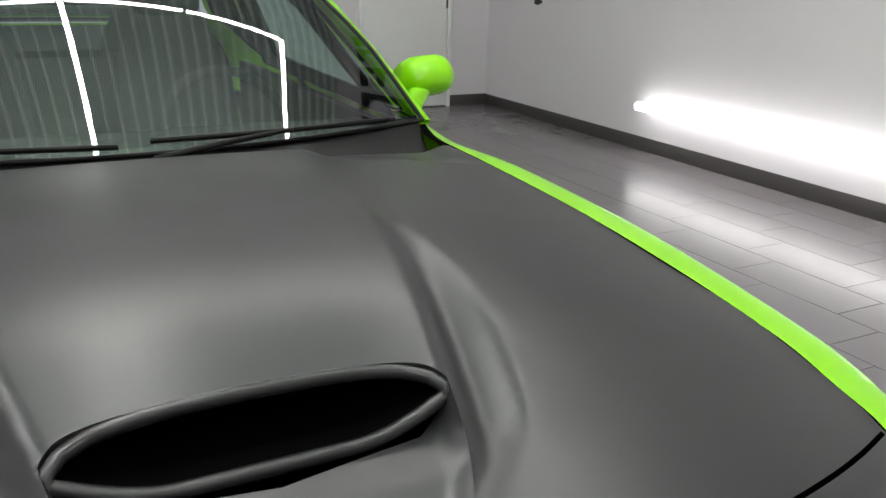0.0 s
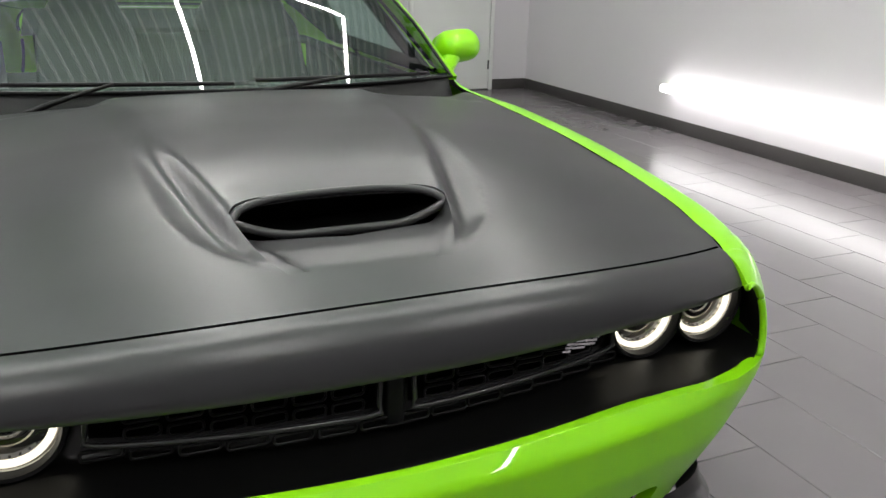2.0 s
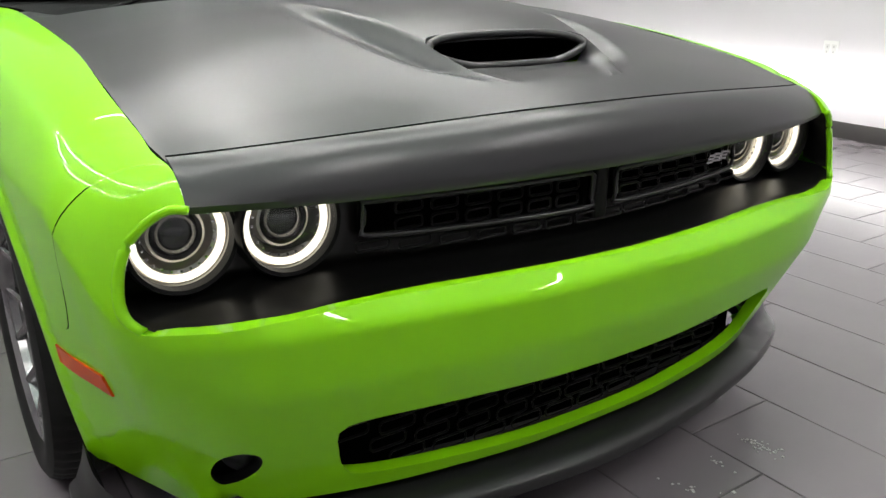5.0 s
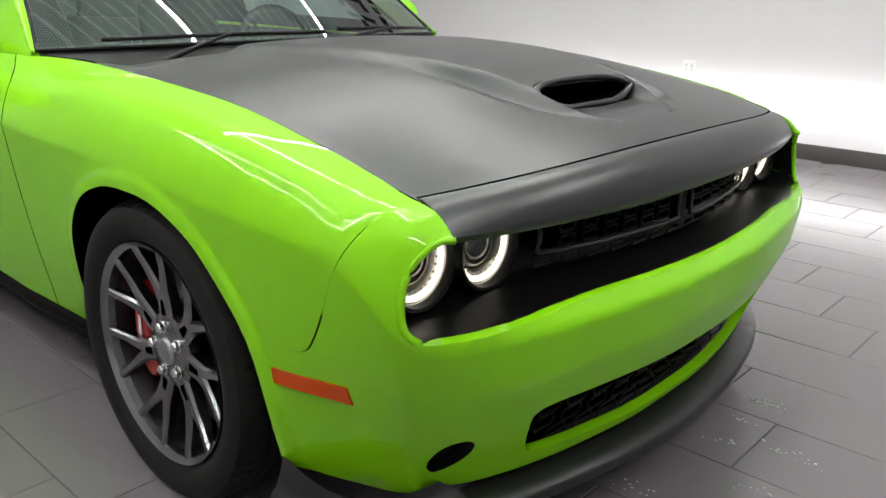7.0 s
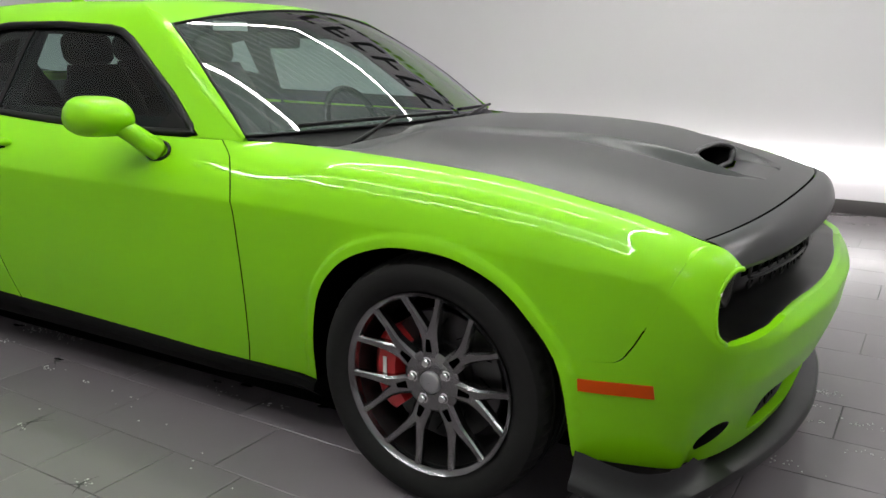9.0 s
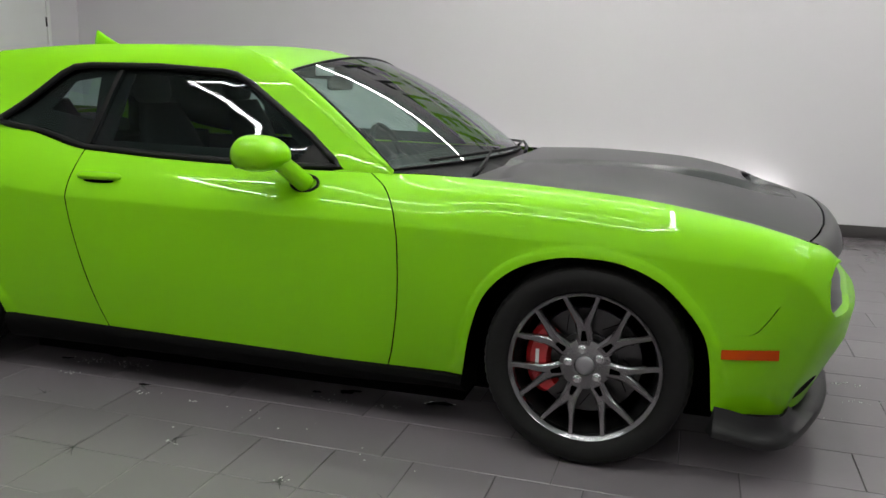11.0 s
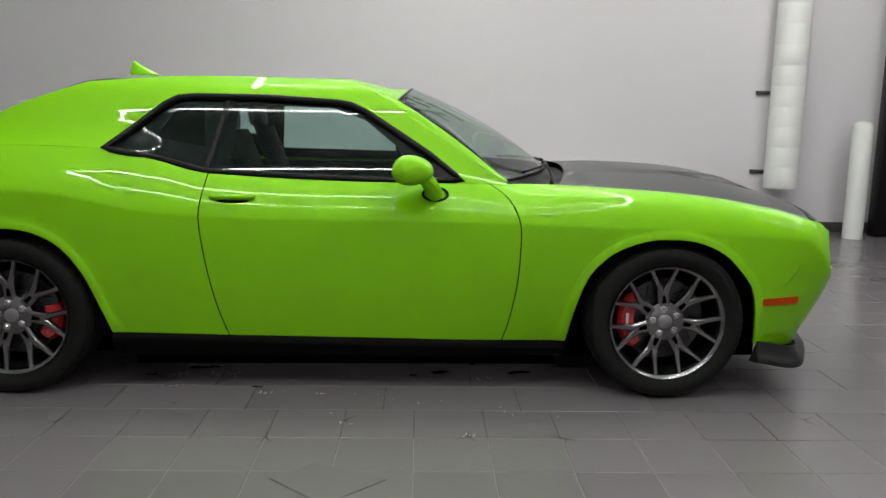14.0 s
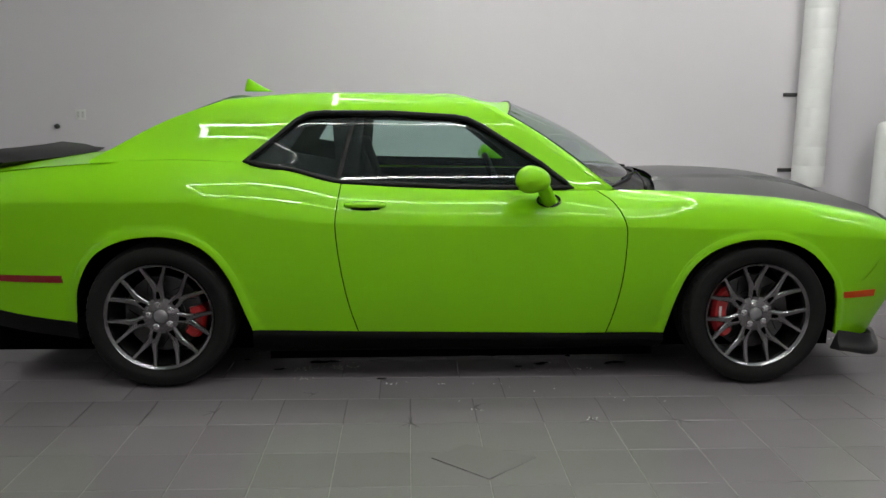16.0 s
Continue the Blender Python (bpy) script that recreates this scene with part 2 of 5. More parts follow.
def loft(bm, rings, closed=True, cap=False):
    vr = [[bm.verts.new(p) for p in r] for r in rings]
    n = len(vr[0])
    for a, c in zip(vr, vr[1:]):
        for k in range(n if closed else n - 1):
            bm.faces.new((a[k], a[(k + 1) % n], c[(k + 1) % n], c[k]))
    if cap:
        bm.faces.new(vr[0][::-1])
        bm.faces.new(vr[-1])
    return bm


def lathe(bm, prof, n=64, m=None):
    """prof: (radius, offset along the local y axis) points, turned about y."""
    rings = [[Vector((r * math.cos(k * math.tau / n), o, r * math.sin(k * math.tau / n))) for k in range(n)] for r, o in prof]
    if m:
        rings = [[m @ p for p in r] for r in rings]
    return loft(bm, rings)


# ---- the room ----
def wall(name, dims, mat=PLASTER):
    return tagged(boxed(name, dims, mat, bevel=0), "plain white painted showroom wall", "wall", kind="structure")


FAR_Y = WALL_Y + 0.02
wall("wall_north", (WALL_X - 0.2, 2.80, WALL_Y, WALL_Y + 0.2, 0, CEIL))
wall("wall_far", (2.80, FRONT_X + 0.2, FAR_Y, FAR_Y + 0.2, 0, CEIL))
wall("wall_west", (WALL_X - 0.2, WALL_X, BACK_Y, WALL_Y, 0, CEIL))
wall("wall_east", (FRONT_X, FRONT_X + 0.2, BACK_Y, FAR_Y, 0, CEIL))
wall("wall_south", (WALL_X - 0.2, FRONT_X + 0.2, BACK_Y - 0.2, BACK_Y, 0, CEIL))
tagged(boxed("ceiling", (WALL_X - 0.2, FRONT_X + 0.2, BACK_Y - 0.2, FAR_Y + 0.2, CEIL, CEIL + 0.2), DECK, bevel=0), "dark ribbed steel deck ceiling", "ceiling", kind="structure")
floor = tagged(boxed("floor", (WALL_X - 0.2, FRONT_X + 0.2, BACK_Y - 0.2, FAR_Y + 0.2, -0.2, -0.003), GROUT, bevel=0), "dark grey porcelain tiled showroom floor", "floor", kind="structure")
tagged(boxed("baseboard", (2.80, FRONT_X, FAR_Y - 0.012, FAR_Y, 0, 0.112), BASEM), "dark grey tile baseboard along the wall", "baseboard", kind="structure")
tagged(boxed("baseboard", (WALL_X, 2.80, WALL_Y - 0.012, WALL_Y, 0, 0.112), BASEM), "dark grey tile baseboard along the wall", "baseboard", kind="structure")
tagged(boxed("baseboard", (WALL_X, WALL_X + 0.012, 3.91, WALL_Y - 0.012, 0, 0.112), BASEM), "dark grey tile baseboard along the wall", "baseboard", kind="structure")


# low light tubes along the wall
def wall_tube(x0, x1, z):
    t = tagged(new("light_tube"), "long glowing white light tube mounted low on the wall", "light", "low wall lights")
    t.location = (x0, WALL_Y - 0.09, z)
    bm = bmesh.new()
    pipe(bm, [(0, 0, 0), (x1 - x0, 0, 0)], 0.035, 16)
    part("tube", bm, TUBE, t, "glowing frosted tube")
    for x in (0.15, x1 - x0 - 0.15):
        boxed("bracket", (x - 0.02, x + 0.02, 0.03, 0.09, -0.02, 0.02), WHITE, t)


wall_tube(-3.92, -1.45, 0.37)
wall_tube(-1.43, 1.05, 0.37)


def ceiling_strip(p, q, mat):
    t = tagged(new("led_strip_light"), "slim hanging white LED strip light below the ceiling", "light", "ceiling strips")
    t.location = p
    d = Vector(q) - Vector(p)
    bm = bmesh.new()
    pipe(bm, [(0, 0, 0), d], 0.021 if p[0] < 1 else 0.038, 10)
    part("diffuser", bm, mat, t)
    for f in (0.15, 0.85):
        bm = bmesh.new()
        pipe(bm, [d * f + Vector((0, 0, 0.012)), d * f + Vector((0, 0, CEIL - p[2]))], 0.002, 6)
        part("hanger_wire", bm, STEEL, t)


Z = 3.3
STRIPS = [
    (-2.28, -0.02, 0.55, -0.02), (-2.28, 1.92, 0.55, 1.92), (-3.4, -2.2, 0.6, -2.2), (-3.05, -3.22, 0.35, -3.22),
    (-2.28, -0.6, -2.28, -0.06), (-2.28, 0.02, -2.28, 0.92), (-2.28, 0.96, -2.28, 1.88), (-3.06, -3.19, -3.39, -2.24), (0.36, -3.19, 0.6, -2.24), (0.55, -2.16, 0.55, 1.88),
    (2.2, -2.2, 3.7, -2.2), (2.2, -0.02, 3.7, -0.02), (2.2, 1.92, 3.7, 1.92),
]
for x0, y0, x1, y1 in STRIPS:
    ceiling_strip((x0, y0, Z), (x1, y1, Z), STRIP)

# ribs of the steel deck overhead
bm = bmesh.new()
y = -2.4
while y < FAR_Y:
    box(bm, WALL_X, FRONT_X, y, y + 0.035, CEIL - 0.06, CEIL - 0.001)
    y += 0.20
tagged(part("ceiling_ribs", bm, shader("deck_rib", (0.80, 0.86, 0.83), 0.45, var=0.05), smooth=False), "pale ribs of the steel deck ceiling", "ceiling", kind="structure")


# dark sign lettering high on the wall, as plain bars
def sign_bar(x0, x1, z0, z1):
    return tagged(boxed("sign_bar", (x0, x1, WALL_Y - 0.03, WALL_Y, z0, z1), SATIN, bevel=0.004), "plain black bar of raised sign lettering on the wall", "sign", "wall sign lettering")


random.seed(4)
x = -4.6
while x < 0.6:
    w = random.uniform(0.34, 0.52)
    sign_bar(x, x + 0.13, 3.45, 4.35)
    if random.random() < 0.7:
        sign_bar(x + 0.135, x + w, 4.19, 4.35)
    if random.random() < 0.5:
        sign_bar(x + 0.135, x + w, 3.45, 3.60)
    if random.random() < 0.5:
        sign_bar(x + 0.135, x + w * 0.9, 3.84, 3.98)
    x += w + 0.17
x = -4.2
while x < 0.4:
    w = random.uniform(0.12, 0.22)
    sign_bar(x, x + w, 3.02, 3.20)
    x += w + 0.09

# ---- the car: front axle at x = 0, nose towards +x ----
car = tagged(new("car"), "lime green two-door muscle coupe with matte black hood on grey tiles", "car")

PLAN = curve([(0.921, -0.2), (0.924, 0), (0.921, 0.2), (0.900, 0.4), (0.876, 0.56), (0.852, 0.68), (0.826, 0.768), (0.80, 0.825), (0.772, 0.862), (0.742, 0.888), (0.70, 0.909), (0.62, 0.928), (0.44, 0.939), (0.2, 0.946), (-0.1, 0.949), (-0.7, 0.947),
              (-1.3, 0.944), (-1.9, 0.949), (-2.4, 0.960), (-2.95, 0.964), (-3.4, 0.940), (-3.7, 0.90), (-3.95, 0.82), (-4.05, 0.72)], 0.02)
PLAN = [p for p in PLAN if p[1] >= -1e-3]
_px, _py = np.array([p[0] for p in PLAN]), np.array([p[1] for p in PLAN])
_ps = np.r_[0, np.cumsum(np.hypot(np.diff(_px), np.diff(_py)))]


def s_of_x(x):
    return float(np.interp(-x, -_px, _ps))


def s_of_y(y):
    k = int(np.argmax(_py))
    return float(np.interp(y, _py[:k], _ps[:k]))


CREASE = smooth_fn([(-4.0, 0.90), (-3.5, 0.919), (-2.80, 0.921), (-2.565, 0.886), (-2.37, 0.847), (-2.1, 0.824), (-1.5, 0.812), (-0.7, 0.807), (-0.2, 0.795), (0.1, 0.781), (0.32, 0.765), (0.60, 0.748), (0.68, 0.70), (0.76, 0.60), (0.80, 0.575), (0.84, 0.574), (0.88, 0.577), (1.0, 0.579)])
TOPZ = smooth_fn([(-4.0, 1.02), (-3.3, 1.09), (-2.9, 1.112), (-2.53, 1.102), (-2.3, 1.056), (-2.066, 1.002), (-1.5, 0.977), (-0.815, 0.973), (-0.5, 0.965), (0.065, 0.935), (0.45, 0.882), (0.71, 0.816), (0.79, 0.752), (0.97, 0.752)])
TOPIN = smooth_fn([(-4.0, 0.13), (-3.2, 0.137), (-2.53, 0.139), (-2.07, 0.108), (-0.9, 0.100), (-0.5, 0.150), (0.1, 0.145), (0.48, 0.122), (0.68, 0.11), (0.78, 0.10), (0.85, 0.115), (0.89, 0.165), (1.0, 0.18)])
LOWIN = smooth_fn([(-4.0, 0.06), (-2.0, 0.09), (-0.4, 0.092), (0.42, 0.055), (0.60, 0.10), (0.70, 0.125), (0.80, 0.160), (0.85, 0.135), (0.90, 0.115), (1.0, 0.11)])
LOWZ = smooth_fn([(-4.0, 0.30), (-0.4, 0.25), (0.45, 0.25), (0.75, 0.22), (0.97, 0.21)])

ARCH_F = curve([(-0.45, 0.250), (-0.415, 0.424), (-0.36, 0.577), (-0.26, 0.680), (-0.125, 0.735), (0.0, 0.746), (0.115, 0.733), (0.235, 0.680), (0.325, 0.594), (0.376, 0.522), (0.402, 0.44), (0.424, 0.25)], 0.02)
ARCH_R = curve([(-3.352, 0.340), (-3.327, 0.507), (-3.242, 0.656), (-3.115, 0.732), (-2.965, 0.759), (-2.82, 0.746), (-2.70, 0.683), (-2.606, 0.557), (-2.537, 0.376), (-2.505, 0.283)], 0.02)
_arch = np.array(ARCH_F + ARCH_R)


def bump1(v, a, b):
    t = min(1, max(0, (v - a) / (b - a)))
    return t * t * (3 - 2 * t)


# how the fender's section rolls over towards the hood's edge
CROWN_O = smooth_fn([(0, 0), (0.2, 0.084), (0.4, 0.202), (0.6, 0.347), (0.75, 0.53), (0.88, 0.76), (1, 1)])
CROWN_Z = smooth_fn([(0, 0), (0.2, 0.25), (0.4, 0.5), (0.6, 0.74), (0.75, 0.885), (0.88, 0.965), (1, 1)])

# the skin's corner above the outer headlamp: from the plan line to the hood's edge and the nose panel's end
CORNER_X = smooth_fn([(0.50, 0.0), (0.60, 0.0), (0.68, -0.004), (0.70, -0.001), (0.72, 0.003), (0.739, 0.0056), (0.757, 0.006), (0.775, 0.004), (0.80, -0.015), (0.83, -0.055), (0.86, -0.15)])
CORNER_Y = smooth_fn([(0.50, -0.120), (0.60, -0.1165), (0.68, -0.104), (0.70, -0.1025), (0.72, -0.0945), (0.739, -0.0835), (0.757, -0.0695), (0.775, -0.0525), (0.80, -0.042), (0.83, -0.045), (0.86, -0.045)])
CORNER_Z = smooth_fn([(0.50, 0.871), (0.60, 0.846), (0.68, 0.824), (0.70, 0.8165), (0.72, 0.8103), (0.739, 0.798), (0.757, 0.781), (0.775, 0.767), (0.80, 0.762), (0.87, 0.757)])


def body(s, z):
    """The painted skin on the +y side: s along the plan line from the nose, z the height."""
    x, y = np.interp(s, _ps, _px), np.interp(s, _ps, _py)
    dx, dy = np.interp(s + 0.01, _ps, _px) - np.interp(s - 0.01, _ps, _px), np.interp(s + 0.01, _ps, _py) - np.interp(s - 0.01, _ps, _py)
    if s < 0.012:
        dx, dy = 0.0, 1.0
    n = math.hypot(dx, dy)
    nx, ny = -dy / n, dx / n
    zc, zt, zl = CREASE(x), TOPZ(x), LOWZ(x)
    g = bump1(x, 0.50, 0.60) * (1 - bump1(x, 0.815, 0.855))  # the corner
    zt = zt + (CORNER_Z(x) - zt) * g
    ox, oy = nx * TOPIN(x), ny * TOPIN(x)
    ox, oy = ox + (CORNER_X(x) - ox) * g, oy + (CORNER_Y(x) - oy) * g
    if z > zc:
        t = min(1.0, (z - zc) / (zt - zc))
        a = 0.5 * math.pi * t
        k = bump1(x, 0.77, 0.86)
        f = bump1(x, -0.9, -0.3) * (1 - k)  # the fender top rolls over, the door band stays flat
        r = 0.6 * bump1(x, 0.52, 0.70)  # rounder towards the corner
        fo, fz = CROWN_O(t) * (1 - r) + r * (0.12 * math.sin(a) + 0.88 * (1 - math.cos(a))), CROWN_Z(t) * (1 - r) + r * math.sin(a)
        lip = bump1(x, 0.80, 0.90)
        q = math.sqrt(t * t + 0.0036) - 0.06  # the lip starts with a soft radius
        o = f * fo + k * ((0.62 + 0.68 * lip) * q + (0.38 - 0.58 * lip) * t * t) + (1 - f - k) * (0.5 * t + 0.5 * t**2)
        z = zc + (zt - zc) * (f * fz + (1 - f) * t)
        ox, oy = ox * o, oy * o
    else:
        t = (zc - z) / (zc - zl)
        k = bump1(x, 0.79, 0.85)
        o = LOWIN(x) * ((1 - k) * (0.55 * t + 0.45 * t**2) + k * (0.4 * t if t < 0.26 else 0.104 + 0.896 * (t - 0.26) / 0.74))
        ox, oy = nx * o, ny * o
    if x < 0.5:
        d = np.hypot(_arch[:, 0] - x, _arch[:, 1] - z).min()
        k = min(1, max(0, (0.037 - d) / 0.012))
        k = 0.010 * k * k * (3 - 2 * k)
        ox, oy = ox - nx * k, oy - ny * k
    return Vector((x + ox, y + oy, z))


def side(x, z):
    return body(s_of_x(x), z)


def both(name, make, mat, label="", deg=None, gap=None):
    """The same panel on the car's two sides."""
    for m in (False, True):
        bm = make()
        if m:
            flip(bm)
        ob = part(name, bm, mat, car, label, gap=gap)
        if deg:
            sharp(ob, deg)


SLIM[0] = True
# side panels
DOOR_F = [(-0.740, 0.250), (-0.715, 0.340), (-0.687, 0.498), (-0.676, 0.655), (-0.682, 0.810), (-0.735, 0.911), (-0.815, 0.972)]
DOOR_R = [(-1.990, 0.268), (-2.030, 0.397), (-2.063, 0.553), (-2.087, 0.731), (-2.090, 0.858), (-2.066, 1.000)]
SEAM_GAP = 0.0022
SEAM = [(0.700, 0.817), (0.672, 0.77), (0.632, 0.70), (0.60, 0.635), (0.565, 0.572), (0.530, 0.533), (0.46, 0.524), (0.376, 0.522)]


def rim_z(x):
    """Height of the fender's inner edge beside the hood."""
    return TOPZ(x) + (CORNER_Z(x) - TOPZ(x)) * bump1(x, 0.50, 0.60)


HOOD_EDGE = [(x, rim_z(x) + 0.0004) for x in np.linspace(-0.5, 0.70, 21)]


def body_lines(x0, x1):
    """The shoulder crease, with a row of points close above and below it."""
    xs = np.arange(x0 + 0.012, x1 - 0.01, 0.025)
    return [[(x, CREASE(x) + d) for x in xs] for d in (-0.008, 0.0, 0.008)] + [[(x, CREASE(x) + f * (TOPZ(x) - CREASE(x))) for x in xs] for f in (0.40, 0.55, 0.66, 0.76, 0.86, 0.94)]


def arch_lines(arch, cx):
    """Lines that follow the rolled lip round a wheel arch."""
    out = []
    for d in (0.022, 0.028, 0.034, 0.040):
        l = []
        for x, z in arch:
            r = math.hypot(x - cx, z - 0.358)
            if z > 0.36:
                l.append((cx + (x - cx) * (1 + d / r), 0.358 + (z - 0.358) * (1 + d / r)))
        out.append(l)
    return out


def fender_sheet():
    arch = [p for p in ARCH_F if not (p[0] > 0.3 and p[1] < 0.523)]
    o = chain(curve(DOOR_F[::-1], 0.02)[::-1], curve([(-0.815, 0.972), (-0.66, 0.970), (-0.5, 0.965)] + HOOD_EDGE[1:], 0.02), curve([(x - SEAM_GAP, z) for x, z in SEAM[1:]], 0.01), arch[::-1], [(-0.52, 0.249), (-0.64, 0.249)])
    return sheet(o, side, 0.022, lip=0.02, lipdir=lambda p: Vector((0, -0.35, -0.94)) if p.z > TOPZ(p.x) - 0.02 and p.x > -0.52 else Vector((0, -1, 0)), lines=body_lines(-0.82, 0.60) + arch_lines(ARCH_F, 0.0))


def door_sheet():
    f, r = [(x - 0.005, z) for x, z in DOOR_F], [(x + 0.005, z) for x, z in DOOR_R]
    o = chain(curve(f, 0.02), curve([(-0.82, 0.972), (-1.2, 0.972), (-1.6, 0.978), (-2.06, 1.000)], 0.03), curve(r[::-1], 0.02), curve([(-1.985, 0.268), (-1.3, 0.258), (-0.745, 0.250)], 0.03))
    return sheet(o, side, 0.03, lip=0.02, lipdir=(0, -1, 0), lines=body_lines(-2.1, -0.66))


def quarter_sheet():
    o = chain(curve(DOOR_R, 0.02), curve([(-2.066, 1.002), (-2.18, 1.026), (-2.3, 1.056), (-2.53, 1.102)], 0.02), curve([(-2.53, 1.102), (-2.9, 1.112), (-3.3, 1.09), (-3.7, 1.05), (-3.98, 1.02)], 0.03),
              curve([(-3.98, 1.02), (-4.03, 0.85), (-4.0, 0.6), (-3.93, 0.42)], 0.03), curve([(-3.93, 0.41), (-3.6, 0.355), (-3.355, 0.325)], 0.03), ARCH_R, curve([(-2.50, 0.281), (-2.2, 0.274), (-1.995, 0.268)], 0.03))
    return sheet(o, side, 0.03, lip=0.02, lipdir=(0, -1, 0), lines=body_lines(-4.0, -2.0) + arch_lines(ARCH_R, -2.946))


# turned-in lips coloured near-black, standing in for the shade inside the seams
both("front_fender", fender_sheet, GREEN, deg=50, gap=SHADE_BLACK)
both("door", door_sheet, GREEN, deg=50, gap=SHADE_BLACK)
both("quarter_panel", quarter_sheet, GREEN, deg=50, gap=SHADE_BLACK)

# front bumper, over the whole width
OPEN_TOP = [(0.0, 0.609), (0.3, 0.612), (0.55, 0.611), (0.70, 0.603), (0.78, 0.596)]
OPEN_SIDE = [(0.790, 0.594), (0.768, 0.600), (0.751, 0.620), (0.743, 0.655), (0.742, 0.69), (0.748, 0.712)]


def su(y):
    return s_of_y(y)


def bumper_sheet():
    top = [(su(y), z) for y, z in OPEN_TOP] + [(s_of_x(x), z) for x, z in OPEN_SIDE]
    seam = [(s_of_x(x + SEAM_GAP), z) for x, z in SEAM]
    arch = [(s_of_x(x), z) for x, z in ARCH_F if x > 0.3 and z < 0.52]
    low = [(s_of_x(0.424), 0.250), (s_of_x(0.6), 0.225), (su(0.85), 0.218), (su(0.7), 0.222), (su(0.4), 0.224), (0.0, 0.220)]
    cap = [(s_of_x(x), CORNER_Z(x)) for x in np.linspace(0.775, 0.703, 9)]
    right = chain(curve(top + cap[:1], 0.015), cap, curve(seam, 0.01), arch, curve(low, 0.03))
    full = right + [(-s, z) for s, z in right[::-1] if s > 1e-4]
    k = [(su(y), z) for y, z in [(0.0, 0.391), (0.25, 0.397), (0.48, 0.400), (0.575, 0.396), (0.610, 0.380), (0.607, 0.340), (0.592, 0.290), (0.545, 0.264), (0.27, 0.249), (0.0, 0.240)]]
    grille = curve(k + [(-s, z) for s, z in k[-2:0:-1]], 0.02, closed=True)
    fog = [[(sg * (su(0.805) + 0.068 * math.cos(a)), 0.314 + 0.038 * math.sin(a) - 0.020 * math.cos(a)) for a in np.linspace(0, math.tau, 28, endpoint=False)] for sg in (1, -1)]

    def fn(s, z):
        p = body(abs(s), z)
        return Vector((p.x, p.y if s >= 0 else -p.y, p.z))

    lines = []
    for d in (-0.018, -0.009, 0.0, 0.008, 0.016):
        lines.append([(s, CREASE(np.interp(abs(s), _ps, _px)) + d) for s in np.arange(-1.2, 1.2, 0.025)])
    return sheet(full, fn, 0.02, holes=[grille, *fog], lip=0.03, lipdir=lambda p: Vector((0, -math.copysign(0.7, p.y), 0)) if p.x < 0.60 else Vector((-2.6 if 0.628 < p.z < 0.755 and abs(p.y) > 0.78 else -1, 0, 0)), lines=lines)


bumper = sharp(part("front_bumper", bumper_sheet(), GREEN, car, "glossy lime green front bumper", gap=BLACK), 50)
for p in bumper.data.polygons:  # only the lamp and fog lamp openings have a black inner edge
    c = p.center
    fog = 0.245 < c.z < 0.375 and abs(c.y) > 0.64 and c.x > 0.5
    if (c.z < 0.628 or c.z > 0.757 or c.x < 0.675) and not fog:
        p.material_index = 0



def lamp_edge():
    """The rolled edge of the skin beside the outer headlamp."""
    bm = bmesh.new()
    pipe(bm, [body(s_of_x(x), z) - Vector((0.004, 0.003, 0)) for x, z in curve(OPEN_SIDE[1:] + [(0.760, 0.742), (0.773, 0.764)], 0.008)], 0.0065, 8)
    return bm


both("lamp_edge", lamp_edge, GREEN)

# hood
HOOD_C = smooth_fn([(-0.62, 1.010), (-0.35, 1.012), (0.05, 1.006), (0.2, 0.996), (0.35, 0.975), (0.54, 0.928), (0.68, 0.892), (0.785, 0.8555), (0.9, 0.81)])
HOOD_E = smooth_fn([(-0.62, 0.965), (-0.5, 0.963), (-0.2, 0.951), (0.065, 0.934), (0.28, 0.907), (0.45, 0.881), (0.712, 0.813), (0.9, 0.74)])
_rim = [side(x, z) for x, z in HOOD_EDGE]
EDGE_Y = smooth_fn([(-0.62, _rim[0].y - 0.012)] + [(p.x, p.y) for p in _rim] + [(0.9, _rim[-1].y - 0.006)])  # the fender's inner edge


DOME_Y = smooth_fn([(-0.6, 0.46), (-0.226, 0.365), (0.18, 0.306), (0.447, 0.240), (0.53, 0.219), (0.61, 0.196), (0.70, 0.153)])
HOLLOW_W = smooth_fn([(0.02, 0.0), (0.08, 0.020), (0.18, 0.055), (0.30, 0.078), (0.45, 0.095), (0.56, 0.085), (0.64, 0.050), (0.70, 0.012)])


def hood_z(x, y):
    e, c = HOOD_E(x), HOOD_C(x)
    a = abs(y)
    t = min(1.0, a / EDGE_Y(x))
    z = e + (c - e) * (1 - t**2.2)
    # raised centre that ends in the scoop, with a teardrop hollow on each side of it
    e = DOME_Y(x)
    front = bump1(x, 0.05, 0.40)
    z += (0.011 + 0.005 * front) * (1 - bump1(a, e - 0.035 + 0.025 * front, e + 0.060 - 0.015 * front)) * bump1(x, -0.42, -0.10) * (1 - bump1(x, 0.52, 0.68))
    w = HOLLOW_W(x) if 0.02 < x < 0.70 else 0.0
    if w > 0.002 and e - 0.01 < a < e + w:
        g = (a - e + 0.01) / (w + 0.01)
        z -= 0.027 * bump1(x, 0.02, 0.48) * (1 - bump1(x, 0.56, 0.69)) * bump1(g, 0.0, 0.45) * (1 - g * g)
    z -= 0.018 * bump1(a, 0.36, 0.44) * (1 - bump1(x, -0.40, -0.30)) * (1 - bump1(a, 0.70, 0.79))
    return z


def gap_x(y):
    u = y / 0.811
    return 0.785 - 0.063 * u**2 - 0.043 * u**4


def rear_x(y):
    return -0.38 - 0.125 * (abs(y) / 0.795) ** 2


